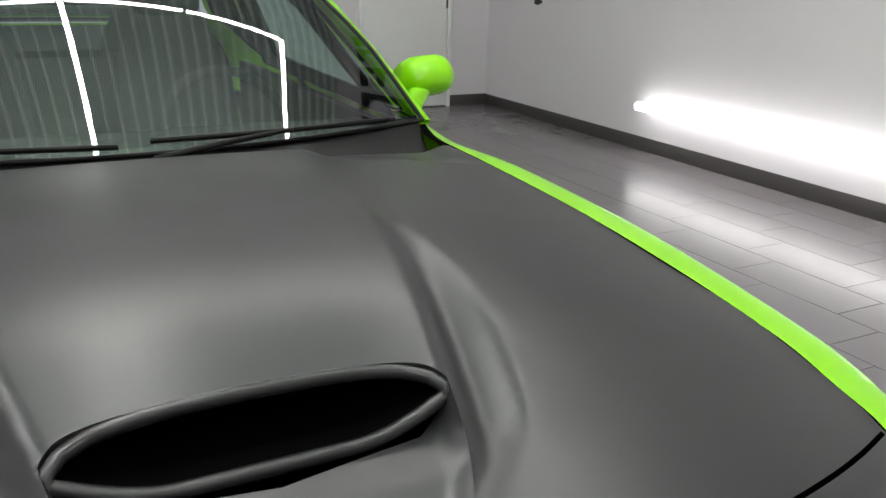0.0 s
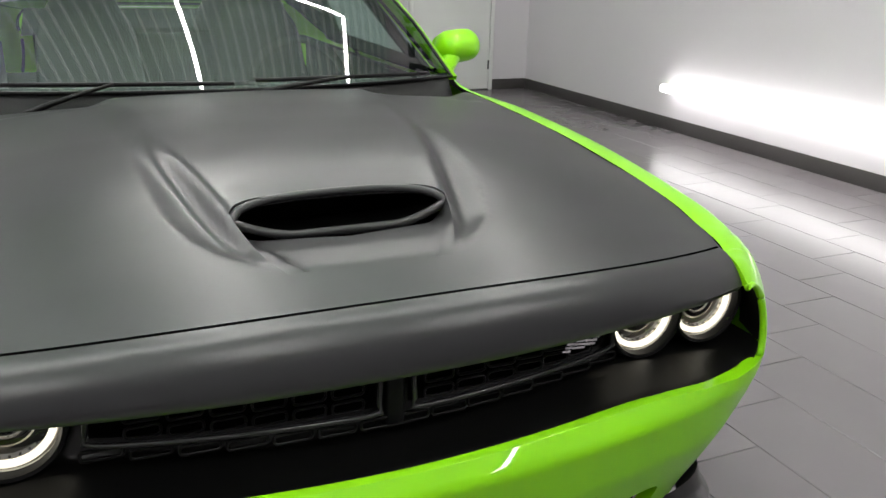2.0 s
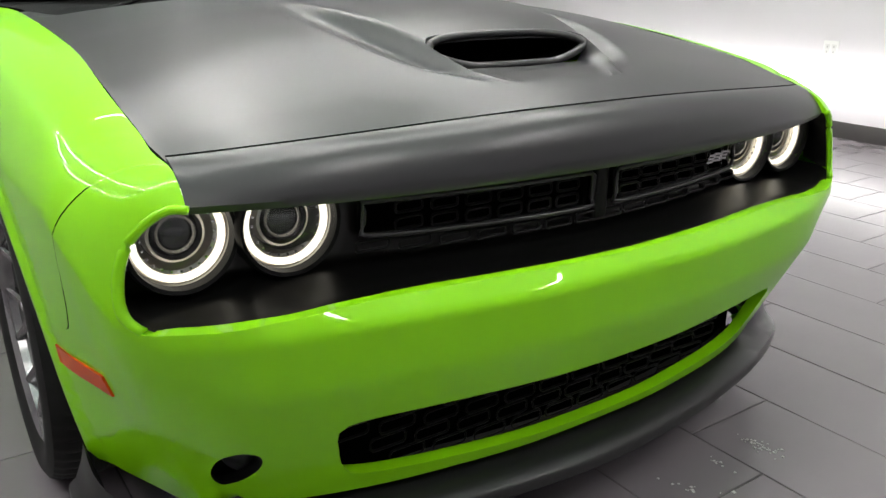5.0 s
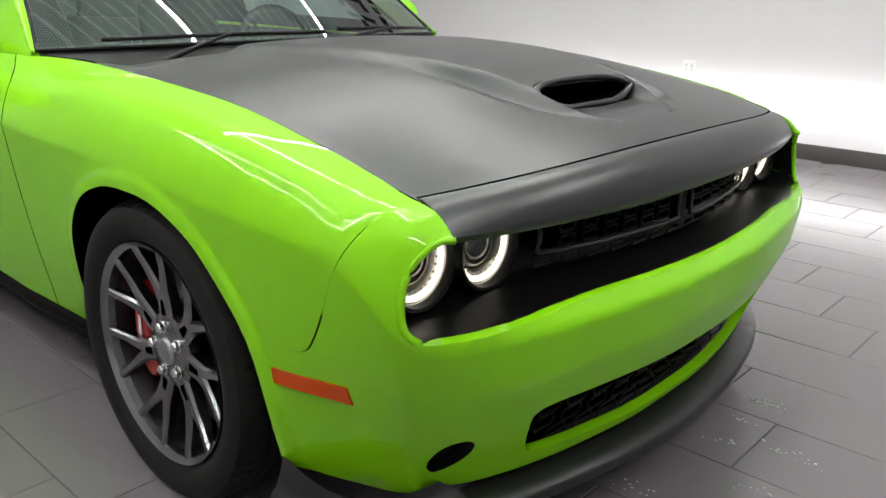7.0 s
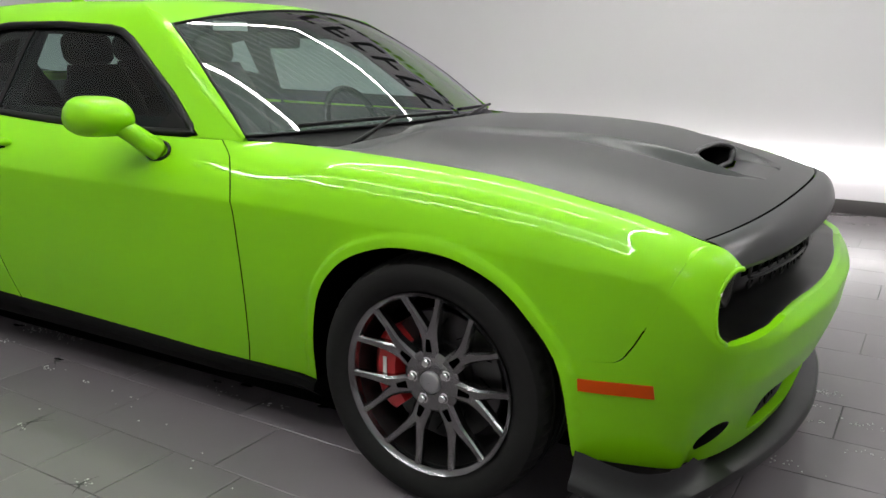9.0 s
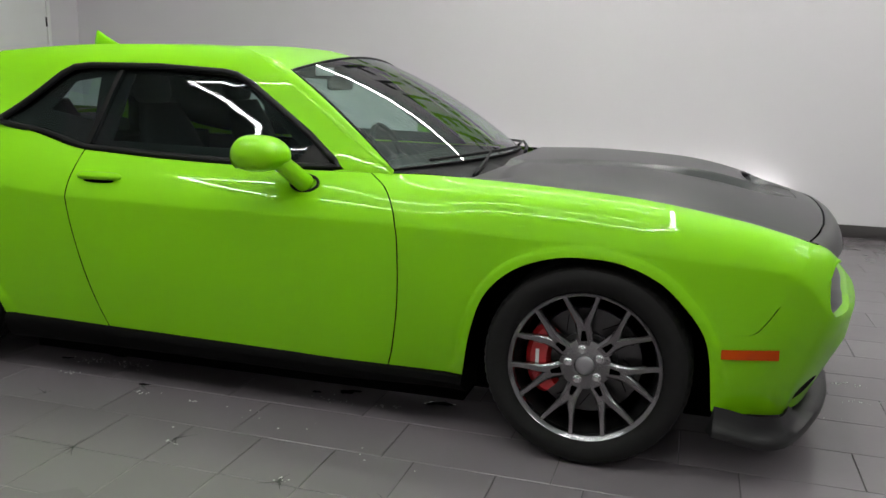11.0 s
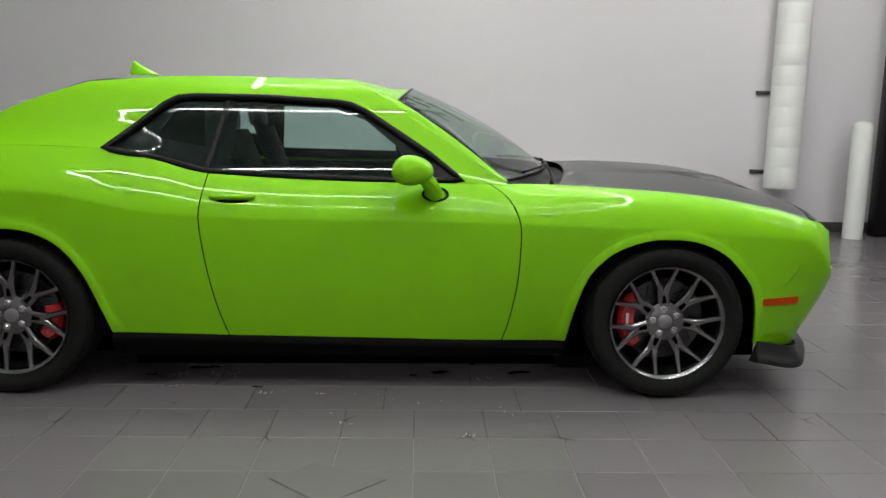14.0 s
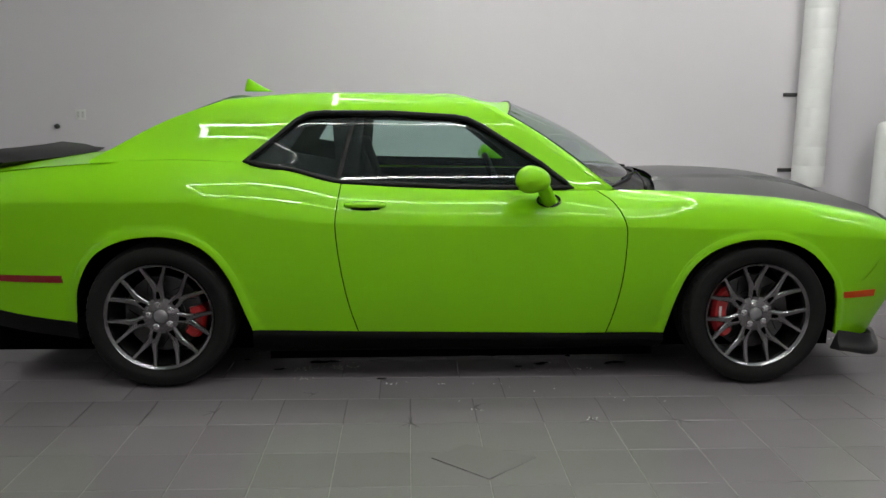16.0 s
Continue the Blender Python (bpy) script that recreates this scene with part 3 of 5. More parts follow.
MOUTH = [(0.479, 0.0), (0.480, 0.08), (0.484, 0.14), (0.489, 0.175), (0.499, 0.202), (0.520, 0.219)]
TAIL = [(0.520, 0.219), (0.56, 0.211), (0.61, 0.196), (0.655, 0.177), (0.695, 0.155)]


def hood_sheet():
    ys = np.linspace(0.803, -0.803, 70)
    edge = [(x, EDGE_Y(x) - 0.0012) for x, z in curve(HOOD_EDGE, 0.03)]
    o = chain([(rear_x(y), y) for y in ys[::-1] if abs(y) < 0.79], edge, [(gap_x(y) - 0.003, y) for y in ys], [(x, -y) for x, y in edge[::-1]])
    m, q = curve(MOUTH, 0.008), curve(TAIL, 0.012)
    half = m + q[1:]
    wedge = half + [(x, -y) for x, y in half[::-1][:-1]]
    return sheet(o, lambda x, y: Vector((x, y, hood_z(x, y))), 0.0115, holes=[wedge], lip=0.018, lipdir=(0, 0, -1))


# the hood's lip is near-black too: seam shade by colour
hood = sharp(part("hood", hood_sheet(), WRAP, car, "matte black hood with a centre air scoop", gap=SHADE_BLACK), 50)
for p in hood.data.polygons:  # the scoop's turned-in edge is wrapped too
    if 0.44 < p.center.x < 0.72 and abs(p.center.y) < 0.235:
        p.material_index = 0

# nose panel between hood and grille
def nose_pt(y, v):
    g = abs(y) / 0.808
    x0, z0 = gap_x(y) + 0.004, hood_z(gap_x(y), y)
    x1 = 0.856 - 0.070 * g**2 - 0.026 * g**4
    z1 = 0.764 + 0.004 * g**2
    x = x0 + (x1 - x0) * v + 0.028 * (1 - 0.6 * g**4) * v * (1 - v) * 2
    z = z0 + (z1 - z0) * v**1.6
    return Vector((x, y, z))


def nose_sheet():
    bm = bmesh.new()
    ys = np.linspace(-0.8045, 0.8045, 81)
    rows = [[nose_pt(y, v) for y in ys] for v in np.linspace(0, 1, 14)]
    rows.append([p + Vector((-0.008, 0, -0.012)) for p in rows[-1]])
    rows.append([p + Vector((-0.07, 0, 0.004)) for p in rows[-1]])
    rows.insert(0, [p + Vector((-0.002, 0, -0.02)) for p in rows[0]])
    return loft(bm, rows, closed=False)


sharp(part("nose_panel", nose_sheet(), WRAP, car, "matte black panel above the grille"), 50)

# upper body sides with window openings
TUMBLE = smooth_fn([(0.9, 0.862), (0.975, 0.836), (1.1, 0.778), (1.2, 0.732), (1.33, 0.665), (1.38, 0.626), (1.41, 0.582), (1.43, 0.52)])
DLO = [(-2.527, 1.104), (-2.40, 1.208), (-2.29, 1.300), (-2.235, 1.330), (-2.16, 1.338), (-1.828, 1.338), (-1.51, 1.321), (-1.45, 1.311), (-1.38, 1.280), (-1.249, 1.199), (-1.089, 1.098), (-0.94, 0.985), (-1.164, 0.981), (-1.508, 0.986), (-2.079, 1.008), (-2.298, 1.062)]


def upper(x, z):
    flare = 0.055 * math.exp(-max(0, z - 1.092) / 0.045) * bump1(-x, 2.2, 2.5)
    return Vector((x, TUMBLE(z) + flare, z))


RAIL = [(-1.39, 1.395), (-1.5, 1.418), (-1.9, 1.43), (-2.3, 1.427), (-2.66, 1.395)]


def dlo_line(step=0.03):
    return chain(*[curve([DLO[i], DLO[(i + 1) % len(DLO)]], step) for i in range(len(DLO))])


def upper_sheet():
    o = chain(curve([(-0.74, 0.970), (-1.03, 1.160), (-1.27, 1.323), (-1.39, 1.395)], 0.03), curve(RAIL, 0.03), curve([(-2.66, 1.395), (-2.95, 1.285), (-3.26, 1.112)], 0.03), curve([(-3.26, 1.094), (-2.9, 1.110), (-2.53, 1.098)], 0.03),
              curve([(-2.52, 1.094), (-2.3, 1.050), (-2.06, 0.997), (-1.5, 0.972), (-0.82, 0.970)], 0.03))
    return sheet(o, upper, 0.03, holes=[dlo_line()], lip=0.02, lipdir=(0, -1, 0))


both("upper_side", upper_sheet, GREEN, deg=50)
both("side_window", lambda: sheet(dlo_line(), lambda x, z: upper(x, z) - Vector((0, 0.012, 0)), 0.06), GLASSM, "dark tinted side glass")


def screen_pt(u, v):
    b = Vector((-0.46 - 0.28 * u * u, 0.825 * u, 1.000 - 0.018 * u * u))
    t = Vector((-1.175 - 0.06 * u * u, 0.63 * u, 1.398 - 0.065 * u * u))
    return b.lerp(t, v) + Vector((0.02, 0, 0.03)) * (4 * v * (1 - v)) * (1 - 0.5 * u * u)


def grid(fn, us, vs):
    bm = bmesh.new()
    return loft(bm, [[fn(u, v) for u in us] for v in vs], closed=False)


part("windscreen", grid(screen_pt, np.linspace(-1, 1, 33), np.linspace(0, 1, 17)), SCREEN, car, "raked windscreen with ceiling lights mirrored in it")


def roof_pt(u, v):
    x = -1.175 - 0.06 * u * u + v * (-1.505 + 0.06 * u * u)
    rz = interp(x, [(-2.68, 1.393), (-2.3, 1.427), (-1.9, 1.43), (-1.5, 1.418), (-1.39, 1.395), (-1.26, 1.352), (-1.17, 1.33)])
    e = max(0, 1 - abs(u) ** 2.6)
    y = u * (0.63 + (TUMBLE(min(rz, 1.43)) - 0.63) * bump1(v, 0, 0.15))
    top = rz + (0.036 - 0.02 * bump1(v, 0, 0.4)) * e
    if v < 0.22:
        k = math.sin(0.5 * math.pi * v / 0.22)
        top = screen_pt(u, 1).z * (1 - k) + top * k
    return Vector((x, y, top))


part("roof", grid(roof_pt, np.linspace(-1, 1, 41), np.linspace(0, 1, 31)), GREEN, car)


def pillar_sheet():
    bm = bmesh.new()
    rows = []
    for v in np.linspace(0, 1, 14):
        a = screen_pt(1, v)
        x, z = -0.74 - 0.65 * v, interp(-0.74 - 0.65 * v, [(-1.39, 1.395), (-1.27, 1.323), (-1.03, 1.160), (-0.74, 0.970)])
        b = upper(x, z)
        rows.append([a, a.lerp(b, 0.5) + Vector((0.008, 0.008, 0.008)), b])
    return loft(bm, rows, closed=False)


both("windscreen_pillar", pillar_sheet, GREEN)


def rear_pt(u, v):
    t = Vector((-2.68, 0.60 * u, 1.425 - 0.03 * u * u))
    b = Vector((-3.34 + 0.08 * u * u, 0.74 * u, 1.105))
    return t.lerp(b, v) + Vector((0, 0, 0.02)) * 4 * v * (1 - v)


part("rear_window", grid(rear_pt, np.linspace(-1, 1, 21), np.linspace(0, 1, 11)), GLASSM, car)


def deck_pt(u, v):
    x = -3.34 + 0.08 * u * u + v * (-0.68 - 0.06 * u * u)
    return Vector((x, u * (side(x, TOPZ(x)).y + 0.004), TOPZ(x) + 0.03 * (1 - abs(u) ** 3) * (1 - 0.5 * v)))


part("boot_lid", grid(deck_pt, np.linspace(-1, 1, 21), np.linspace(0, 1, 11)), GREEN, car)
part("tail_panel", grid(lambda u, v: Vector((-4.02 + 0.01 * u * u - 0.02 * math.sin(v * 3), u * 0.79, 1.03 - 0.62 * v)), np.linspace(-1, 1, 11), np.linspace(0, 1, 9)), GREEN, car)

# hood scoop: ramp, cheeks and the dark mouth
def scoop():
    def top_z(x, y):
        return hood_z(x, y)

    RAMP = [(0.50, 0.893), (0.56, 0.899), (0.62, 0.898), (0.68, 0.889), (0.735, 0.870)]
    q = curve(TAIL, 0.012)
    bm = bmesh.new()
    rows = []
    for i, (x, y) in enumerate(q):
        f = i / (len(q) - 1)
        low = min(top_z(x, y) - 0.001, interp(x, RAMP))
        cx = 0.575 + (0.735 - 0.575) * f
        row = [Vector((x, y, top_z(x, y) - 0.001)), Vector((x + 0.004, y - 0.012, low + 0.012 * (1 - f))), Vector((x + 0.012 * (1 - f), y - 0.03, low))]
        for k in np.linspace(0.75, 0, 7):
            xx = x + 0.02 + (cx - x - 0.02) * (1 - k)
            lz = interp(xx, RAMP)
            row.append(Vector((xx, (y - 0.03) * k / 0.75 * 0.9 if k else 0.0, min(lz, top_z(xx, 0.0)) - 0.002)))
        rows.append(row + [Vector((p.x, -p.y, p.z)) for p in row[-2::-1]])
    loft(bm, rows, closed=False)
    sharp(part("scoop_ramp", bm, WRAP, car), 60)
    # front rim of the mouth and the cavity behind it, its shade painted near-black
    ring = []
    for a in np.linspace(0, math.tau, 160, endpoint=False):
        c, h = math.cos(a), math.sin(a)
        y = 0.217 * math.copysign(abs(c) ** 0.42, c)
        h = math.copysign(abs(h) ** 0.62, h)
        top = Vector((interp(abs(y), [(q, p) for p, q in MOUTH]) + 0.004, y, hood_z(interp(abs(y), [(q, p) for p, q in MOUTH]), y) - 0.006))
        low = Vector((0.540 - 0.3 * max(0, abs(y) - 0.12) ** 1.5, y * 0.97, 0.897 + 0.5 * max(0, abs(y) - 0.10) ** 1.5))
        ring.append((top + low) / 2 + (top - low) / 2 * h)
    bm = bmesh.new()
    pipe(bm, ring, 0.0085, 8, closed=True)
    part("scoop_surround", bm, TRIMGREY, car, "black scoop mouth surround")
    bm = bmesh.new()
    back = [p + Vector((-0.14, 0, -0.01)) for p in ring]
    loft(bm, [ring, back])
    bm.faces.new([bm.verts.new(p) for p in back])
    part("scoop_cavity", bm, SHADE_BLACK, car)


scoop()

# core that closes the body from below and behind the openings, shade painted near-black
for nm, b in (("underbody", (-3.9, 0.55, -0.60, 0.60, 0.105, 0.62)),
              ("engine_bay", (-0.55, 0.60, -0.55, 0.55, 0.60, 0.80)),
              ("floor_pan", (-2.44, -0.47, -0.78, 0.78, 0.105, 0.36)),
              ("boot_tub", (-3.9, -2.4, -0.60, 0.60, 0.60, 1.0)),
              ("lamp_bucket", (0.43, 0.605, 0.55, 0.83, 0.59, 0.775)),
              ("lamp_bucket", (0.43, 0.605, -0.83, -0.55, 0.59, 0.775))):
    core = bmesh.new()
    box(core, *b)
    part(nm, core, SHADE_BLACK, car, smooth=False)


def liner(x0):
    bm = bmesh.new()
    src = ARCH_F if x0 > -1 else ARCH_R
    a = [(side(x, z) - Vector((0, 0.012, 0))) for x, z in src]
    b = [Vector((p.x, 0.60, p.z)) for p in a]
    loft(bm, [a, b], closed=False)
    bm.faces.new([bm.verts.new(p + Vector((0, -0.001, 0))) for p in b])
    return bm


# liners coloured near-black for the shade inside the wheel arches
both("wheel_arch_liner", lambda: liner(0), SHADE_BLACK)
both("wheel_arch_liner", lambda: liner(-2.95), SHADE_BLACK)


def rocker():
    bm = bmesh.new()
    rows = []
    for x in np.linspace(-2.505, -0.45, 30):
        zt = interp(x, [(-2.505, 0.281), (-1.99, 0.268), (-1.3, 0.258), (-0.45, 0.249)])
        y = side(x, zt).y
        rows.append([Vector((x, y - 0.006, zt)), Vector((x, y + 0.008, zt - 0.012)), Vector((x, y + 0.012, zt - 0.035)), Vector((x, y - 0.02, 0.180)), Vector((x, y - 0.07, 0.150)), Vector((x, y - 0.2, 0.145)), Vector((x, y - 0.2, zt))])
    return loft(bm, rows, cap=True)


both("rocker_panel", rocker, shader("sill_plastic", (0.003, 0.003, 0.003), 0.6, spec=0.06, var=0.2, scale=30), "black plastic sill below the door", deg=40)


def rear_valance():
    bm = bmesh.new()
    rows = []
    for x in np.linspace(-3.92, -3.355, 16):
        zt = interp(x, [(-3.93, 0.41), (-3.6, 0.355), (-3.355, 0.325)])
        y = side(x, zt).y
        rows.append([Vector((x, y - 0.004, zt)), Vector((x, y - 0.012, zt - 0.05)), Vector((x, y - 0.03, zt - 0.09)), Vector((x, y - 0.2, zt - 0.10)), Vector((x, y - 0.2, zt))])
    return loft(bm, rows, cap=True)


both("rear_valance", rear_valance, BLACK, deg=40)


# front splitter
SPLIT = [(0.880, 0.0), (0.875, 0.12), (0.853, 0.35), (0.806, 0.58), (0.745, 0.755), (0.705, 0.83), (0.66, 0.885), (0.60, 0.918), (0.52, 0.933), (0.43, 0.93)]


def splitter():
    bm = bmesh.new()
    half = curve(SPLIT, 0.03)
    rows = []
    n = len(half)
    for sg in (1, -1):
        for i, (x, y) in enumerate(half if sg > 0 else half[1:]):
            s = i / (n - 1)
            up = 0.075 * bump1(0.52 - x, -0.10, 0.10)
            zin = interp(y, [(0, 0.222), (0.4, 0.226), (0.7, 0.226), (0.85, 0.225), (0.94, 0.240)]) + up * 0.3
            w = 0.115 - 0.085 * bump1(y, 0.55, 0.93)
            ax, ay = half[max(i - 1, 0)], half[min(i + 1, n - 1)]
            tx, ty = ay[0] - ax[0], ay[1] - ax[1]
            L = math.hypot(tx, ty)
            ix, iy = x - w * ty / L, y + w * tx / L
            z = 0.168 + 0.008 * bump1(y, 0.1, 0.5) - 0.022 * bump1(y, 0.60, 0.92) + up * 0.35
            d = Vector((x - ix, y - iy, 0))
            prof = [Vector((ix, iy, zin + 0.01)), Vector((ix, iy, zin - 0.02)) + d * 0.18, Vector((ix, iy, z + 0.028)) + d * 0.55, Vector((x, y, z + 0.018)) - d * 0.06, Vector((x, y, z + 0.008)), Vector((x, y, z - 0.006)), Vector((ix - 0.02, iy - 0.02, z - 0.012))]
            row = [Vector((p.x, sg * p.y, p.z)) for p in prof]
            if sg > 0:
                rows.append(row)
            else:
                rows.insert(0, row)
    loft(bm, rows, cap=True)
    return bm


sharp(part("front_splitter", splitter(), shader("splitter_satin", (0.010, 0.010, 0.0105), 0.36, spec=0.4, var=0.1, scale=10), car, "satin black chin splitter"), 45)


# grille recess, shelf and lamps
def recess_x(y):
    return 0.768 - 0.105 * min(1.0, abs(y) / 0.70) ** 2


def recess():
    bm = bmesh.new()
    rows = []
    for y in np.linspace(-0.878, 0.878, 61):
        a = abs(y)
        z0 = interp(a, [(0, 0.610), (0.3, 0.613), (0.55, 0.612), (0.70, 0.604), (0.78, 0.597), (0.845, 0.600), (0.88, 0.622)])
        lip = body(s_of_y(min(a + 0.012, 0.884)), z0)
        sx = lip.x - 0.006
        rows.append([Vector((sx, y, z0 - 0.004)), Vector((sx - 0.03, y, z0 + 0.004)), Vector((recess_x(y) - 0.015, y, z0 + 0.004)), Vector((recess_x(y) - 0.03, y, z0 + 0.018)), Vector((recess_x(y) - 0.03, y, 0.766 - 0.03 * bump1(a, 0.74, 0.84)))])
    loft(bm, rows, closed=False)
    return bm


part("grille_surround", recess(), shader("surround_satin", (0.003, 0.003, 0.003), 0.3, spec=0.42, var=0.1, scale=15), car, "satin black headlamp and grille surround")


def ring_bar(bm, cx, cy, cz, r, t, n=48):
    pts = [(cx, cy + r * math.cos(a), cz + r * math.sin(a)) for a in np.linspace(0, math.tau, n, endpoint=False)]
    pipe(bm, pts, t, 10, closed=True)
    return bm


LAMP_Z = 0.700
LAMPM = shader("lamp_reflector", (0.42, 0.41, 0.39), 0.3, metal=0.9, var=0.1, scale=60)


def headlamp(y, x, halo_r):
    m = Matrix.Translation((x, y, LAMP_Z)) @ Matrix.Rotation(radians(90), 4, "Z")
    lamp = bmesh.new()
    lathe(lamp, [(0.086, 0.03), (0.088, -0.02), (0.084, -0.032), (0.078, -0.030), (0.076, -0.012)], 48, m)
    h = sharp(part("headlamp", lamp, BLACK, car, "round headlamp with a lit white halo ring"), 40)
    bm = bmesh.new()
    lathe(bm, [(0.078, -0.012), (0.074, -0.002), (0.058, 0.008), (0.054, 0.02), (0.046, 0.03)], 48, m)
    sharp(part("reflector", bm, LAMPM, h), 30)
    bm = bmesh.new()
    lathe(bm, [(halo_r + 0.0055, -0.006), (halo_r + 0.0042, -0.012), (halo_r - 0.0042, -0.012), (halo_r - 0.0055, -0.004)], 48, m)
    part("halo_ring", bm, HALO, h, "glowing warm white halo ring")
    bm = bmesh.new()
    lathe(bm, [(0.048, 0.03), (0.044, 0.004), (0.040, 0.002), (0.038, 0.02)], 40, m)
    sharp(part("projector_bezel", bm, LAMPM, h), 30)
    bm = bmesh.new()
    lathe(bm, [(0.038, 0.02), (0.034, 0.005), (0.025, -0.004), (0.012, -0.010), (0.001, -0.012)], 40, m)
    part("projector_lens", bm, BLACKGLASS, h)
    bm = bmesh.new()
    lathe(bm, [(0.080, -0.026), (0.070, -0.034), (0.045, -0.041), (0.02, -0.045), (0.001, -0.046)], 40, m)
    part("cover_lens", bm, CLEAR, h)
    for k in range(24):
        a = k * math.tau / 24
        boxed("led_bead", (x + 0.004, x + 0.008, y + 0.0555 * math.cos(a) - 0.0016, y + 0.0555 * math.cos(a) + 0.0016, LAMP_Z + 0.0555 * math.sin(a) - 0.0016, LAMP_Z + 0.0555 * math.sin(a) + 0.0016), CHROME, h, bevel=0)


BLACKGLASS = shader("dark_lens_glass", (0.01, 0.01, 0.012), 0.05, coat=1.0)
SLIM[0] = False
for sg in (1, -1):
    headlamp(sg * 0.735, 0.660, 0.0665)
    headlamp(sg * 0.570, 0.674, 0.0665)
SLIM[0] = True


def slot(cy, cz, w, h, x, t=0.0035, r=0.012, name="grille_slot", parent=None, mat=None, tilt=0.0):
    """A rounded bar loop, as pressed into the grille."""
    pts = []
    for sy, sz, a0 in ((1, 1, 0), (-1, 1, 90), (-1, -1, 180), (1, -1, 270)):
        for a in np.linspace(a0, a0 + 90, 4):
            pts.append((x, cy + sy * (w / 2 - r) + r * math.cos(radians(a)), cz + sz * (h / 2 - r) + r * math.sin(radians(a)) + tilt * (sy * w / 2)))
    bm = bmesh.new()
    pipe(bm, pts, t, 6, closed=True)
    return part(name, bm, mat or BLACK, parent or car)


def front_x(y):
    return 0.795 - 0.07 * (abs(y) / 0.5) ** 2


for sg in (1, -1):
    # upper grille: one framed half with small slots in rows
    pts = []
    for y, z in curve([(0.045, 0.671), (0.035, 0.680), (0.032, 0.724), (0.045, 0.734), (0.25, 0.732), (0.482, 0.728), (0.497, 0.718), (0.499, 0.682), (0.482, 0.671), (0.25, 0.671)], 0.02, closed=True):
        pts.append((front_x(y) + 0.012, sg * y, z))
    bm = bmesh.new()
    pipe(bm, pts, 0.0048, 8, closed=True)
    fr = part("grille_frame", bm, TRIMGREY, car, "dark rounded grille frame")
    # plain near-black sheet: the shade behind the slots, painted
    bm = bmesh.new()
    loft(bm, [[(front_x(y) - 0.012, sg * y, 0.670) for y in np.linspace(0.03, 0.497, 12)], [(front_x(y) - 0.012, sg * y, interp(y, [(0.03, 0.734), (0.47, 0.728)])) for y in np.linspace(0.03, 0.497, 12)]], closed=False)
    part("grille_mesh", bm, SHADE_BLACK, fr)
    for k in range(6):
        for j in range(2):
            y = 0.085 + 0.066 * k
            z = interp(y, [(0.03, 0.688), (0.47, 0.685)]) + 0.028 * j
            slot(sg * y, z, 0.056, 0.019, front_x(y) + 0.002, 0.0026, 0.007, parent=fr)
    for k in range(7):
        y = 0.03 + 0.075 * k
        z = interp(y, [(0.0, 0.650), (0.5, 0.652)])
        slot(sg * y, z, 0.066, 0.016, front_x(y) + 0.004, 0.003, 0.006, parent=car, tilt=sg * 0.01)
box_bm = bmesh.new()
box(box_bm, 0.775, 0.803, -0.018, 0.018, 0.642, 0.764, 0.006)
part("grille_divider", box_bm, BLACK, car)
# badge in the grille: small slanted silver bars
for k, w in enumerate((0.024, 0.026, 0.016)):
    y = 0.432 - 0.031 * k
    bm = bmesh.new()
    for dz in (-0.0065, 0.0, 0.0065):
        m = Matrix.Translation((front_x(y) + 0.016, y + dz * 0.6, 0.708 + dz)) @ Matrix.Rotation(radians(-8), 4, "Z")
        bmesh.ops.create_cube(bm, size=1, matrix=m @ Matrix.Diagonal((0.004, w, 0.0042, 1)))
    part("badge_bar", bm, CHROME, car, "small slanted silver badge", smooth=False)

# lower grille
def low_x(y):
    return body(s_of_y(abs(y)), 0.29).x - 0.055


# near-black backing sheet paints the shade behind the lower slots
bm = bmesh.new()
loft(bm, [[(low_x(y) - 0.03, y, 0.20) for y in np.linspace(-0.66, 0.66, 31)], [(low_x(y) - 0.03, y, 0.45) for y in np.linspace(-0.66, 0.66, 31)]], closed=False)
lg = part("lower_grille", bm, SHADE_BLACK, car, "black lower grille with rows of slots")
for j in range(5):
    z0 = 0.252 + 0.031 * j
    ymax = interp(z0, [(0.24, 0.42), (0.27, 0.54), (0.32, 0.585), (0.42, 0.59)])
    k = 0
    y = -ymax + 0.045 + (0.045 if j % 2 else 0)
    while y < ymax - 0.03:
        zz = z0 + 0.008 * (y / 0.6) ** 2
        if zz < 0.385:
            slot(y, zz, 0.078, 0.024, low_x(y) - 0.005, 0.0024, 0.009, parent=lg)
        y += 0.092
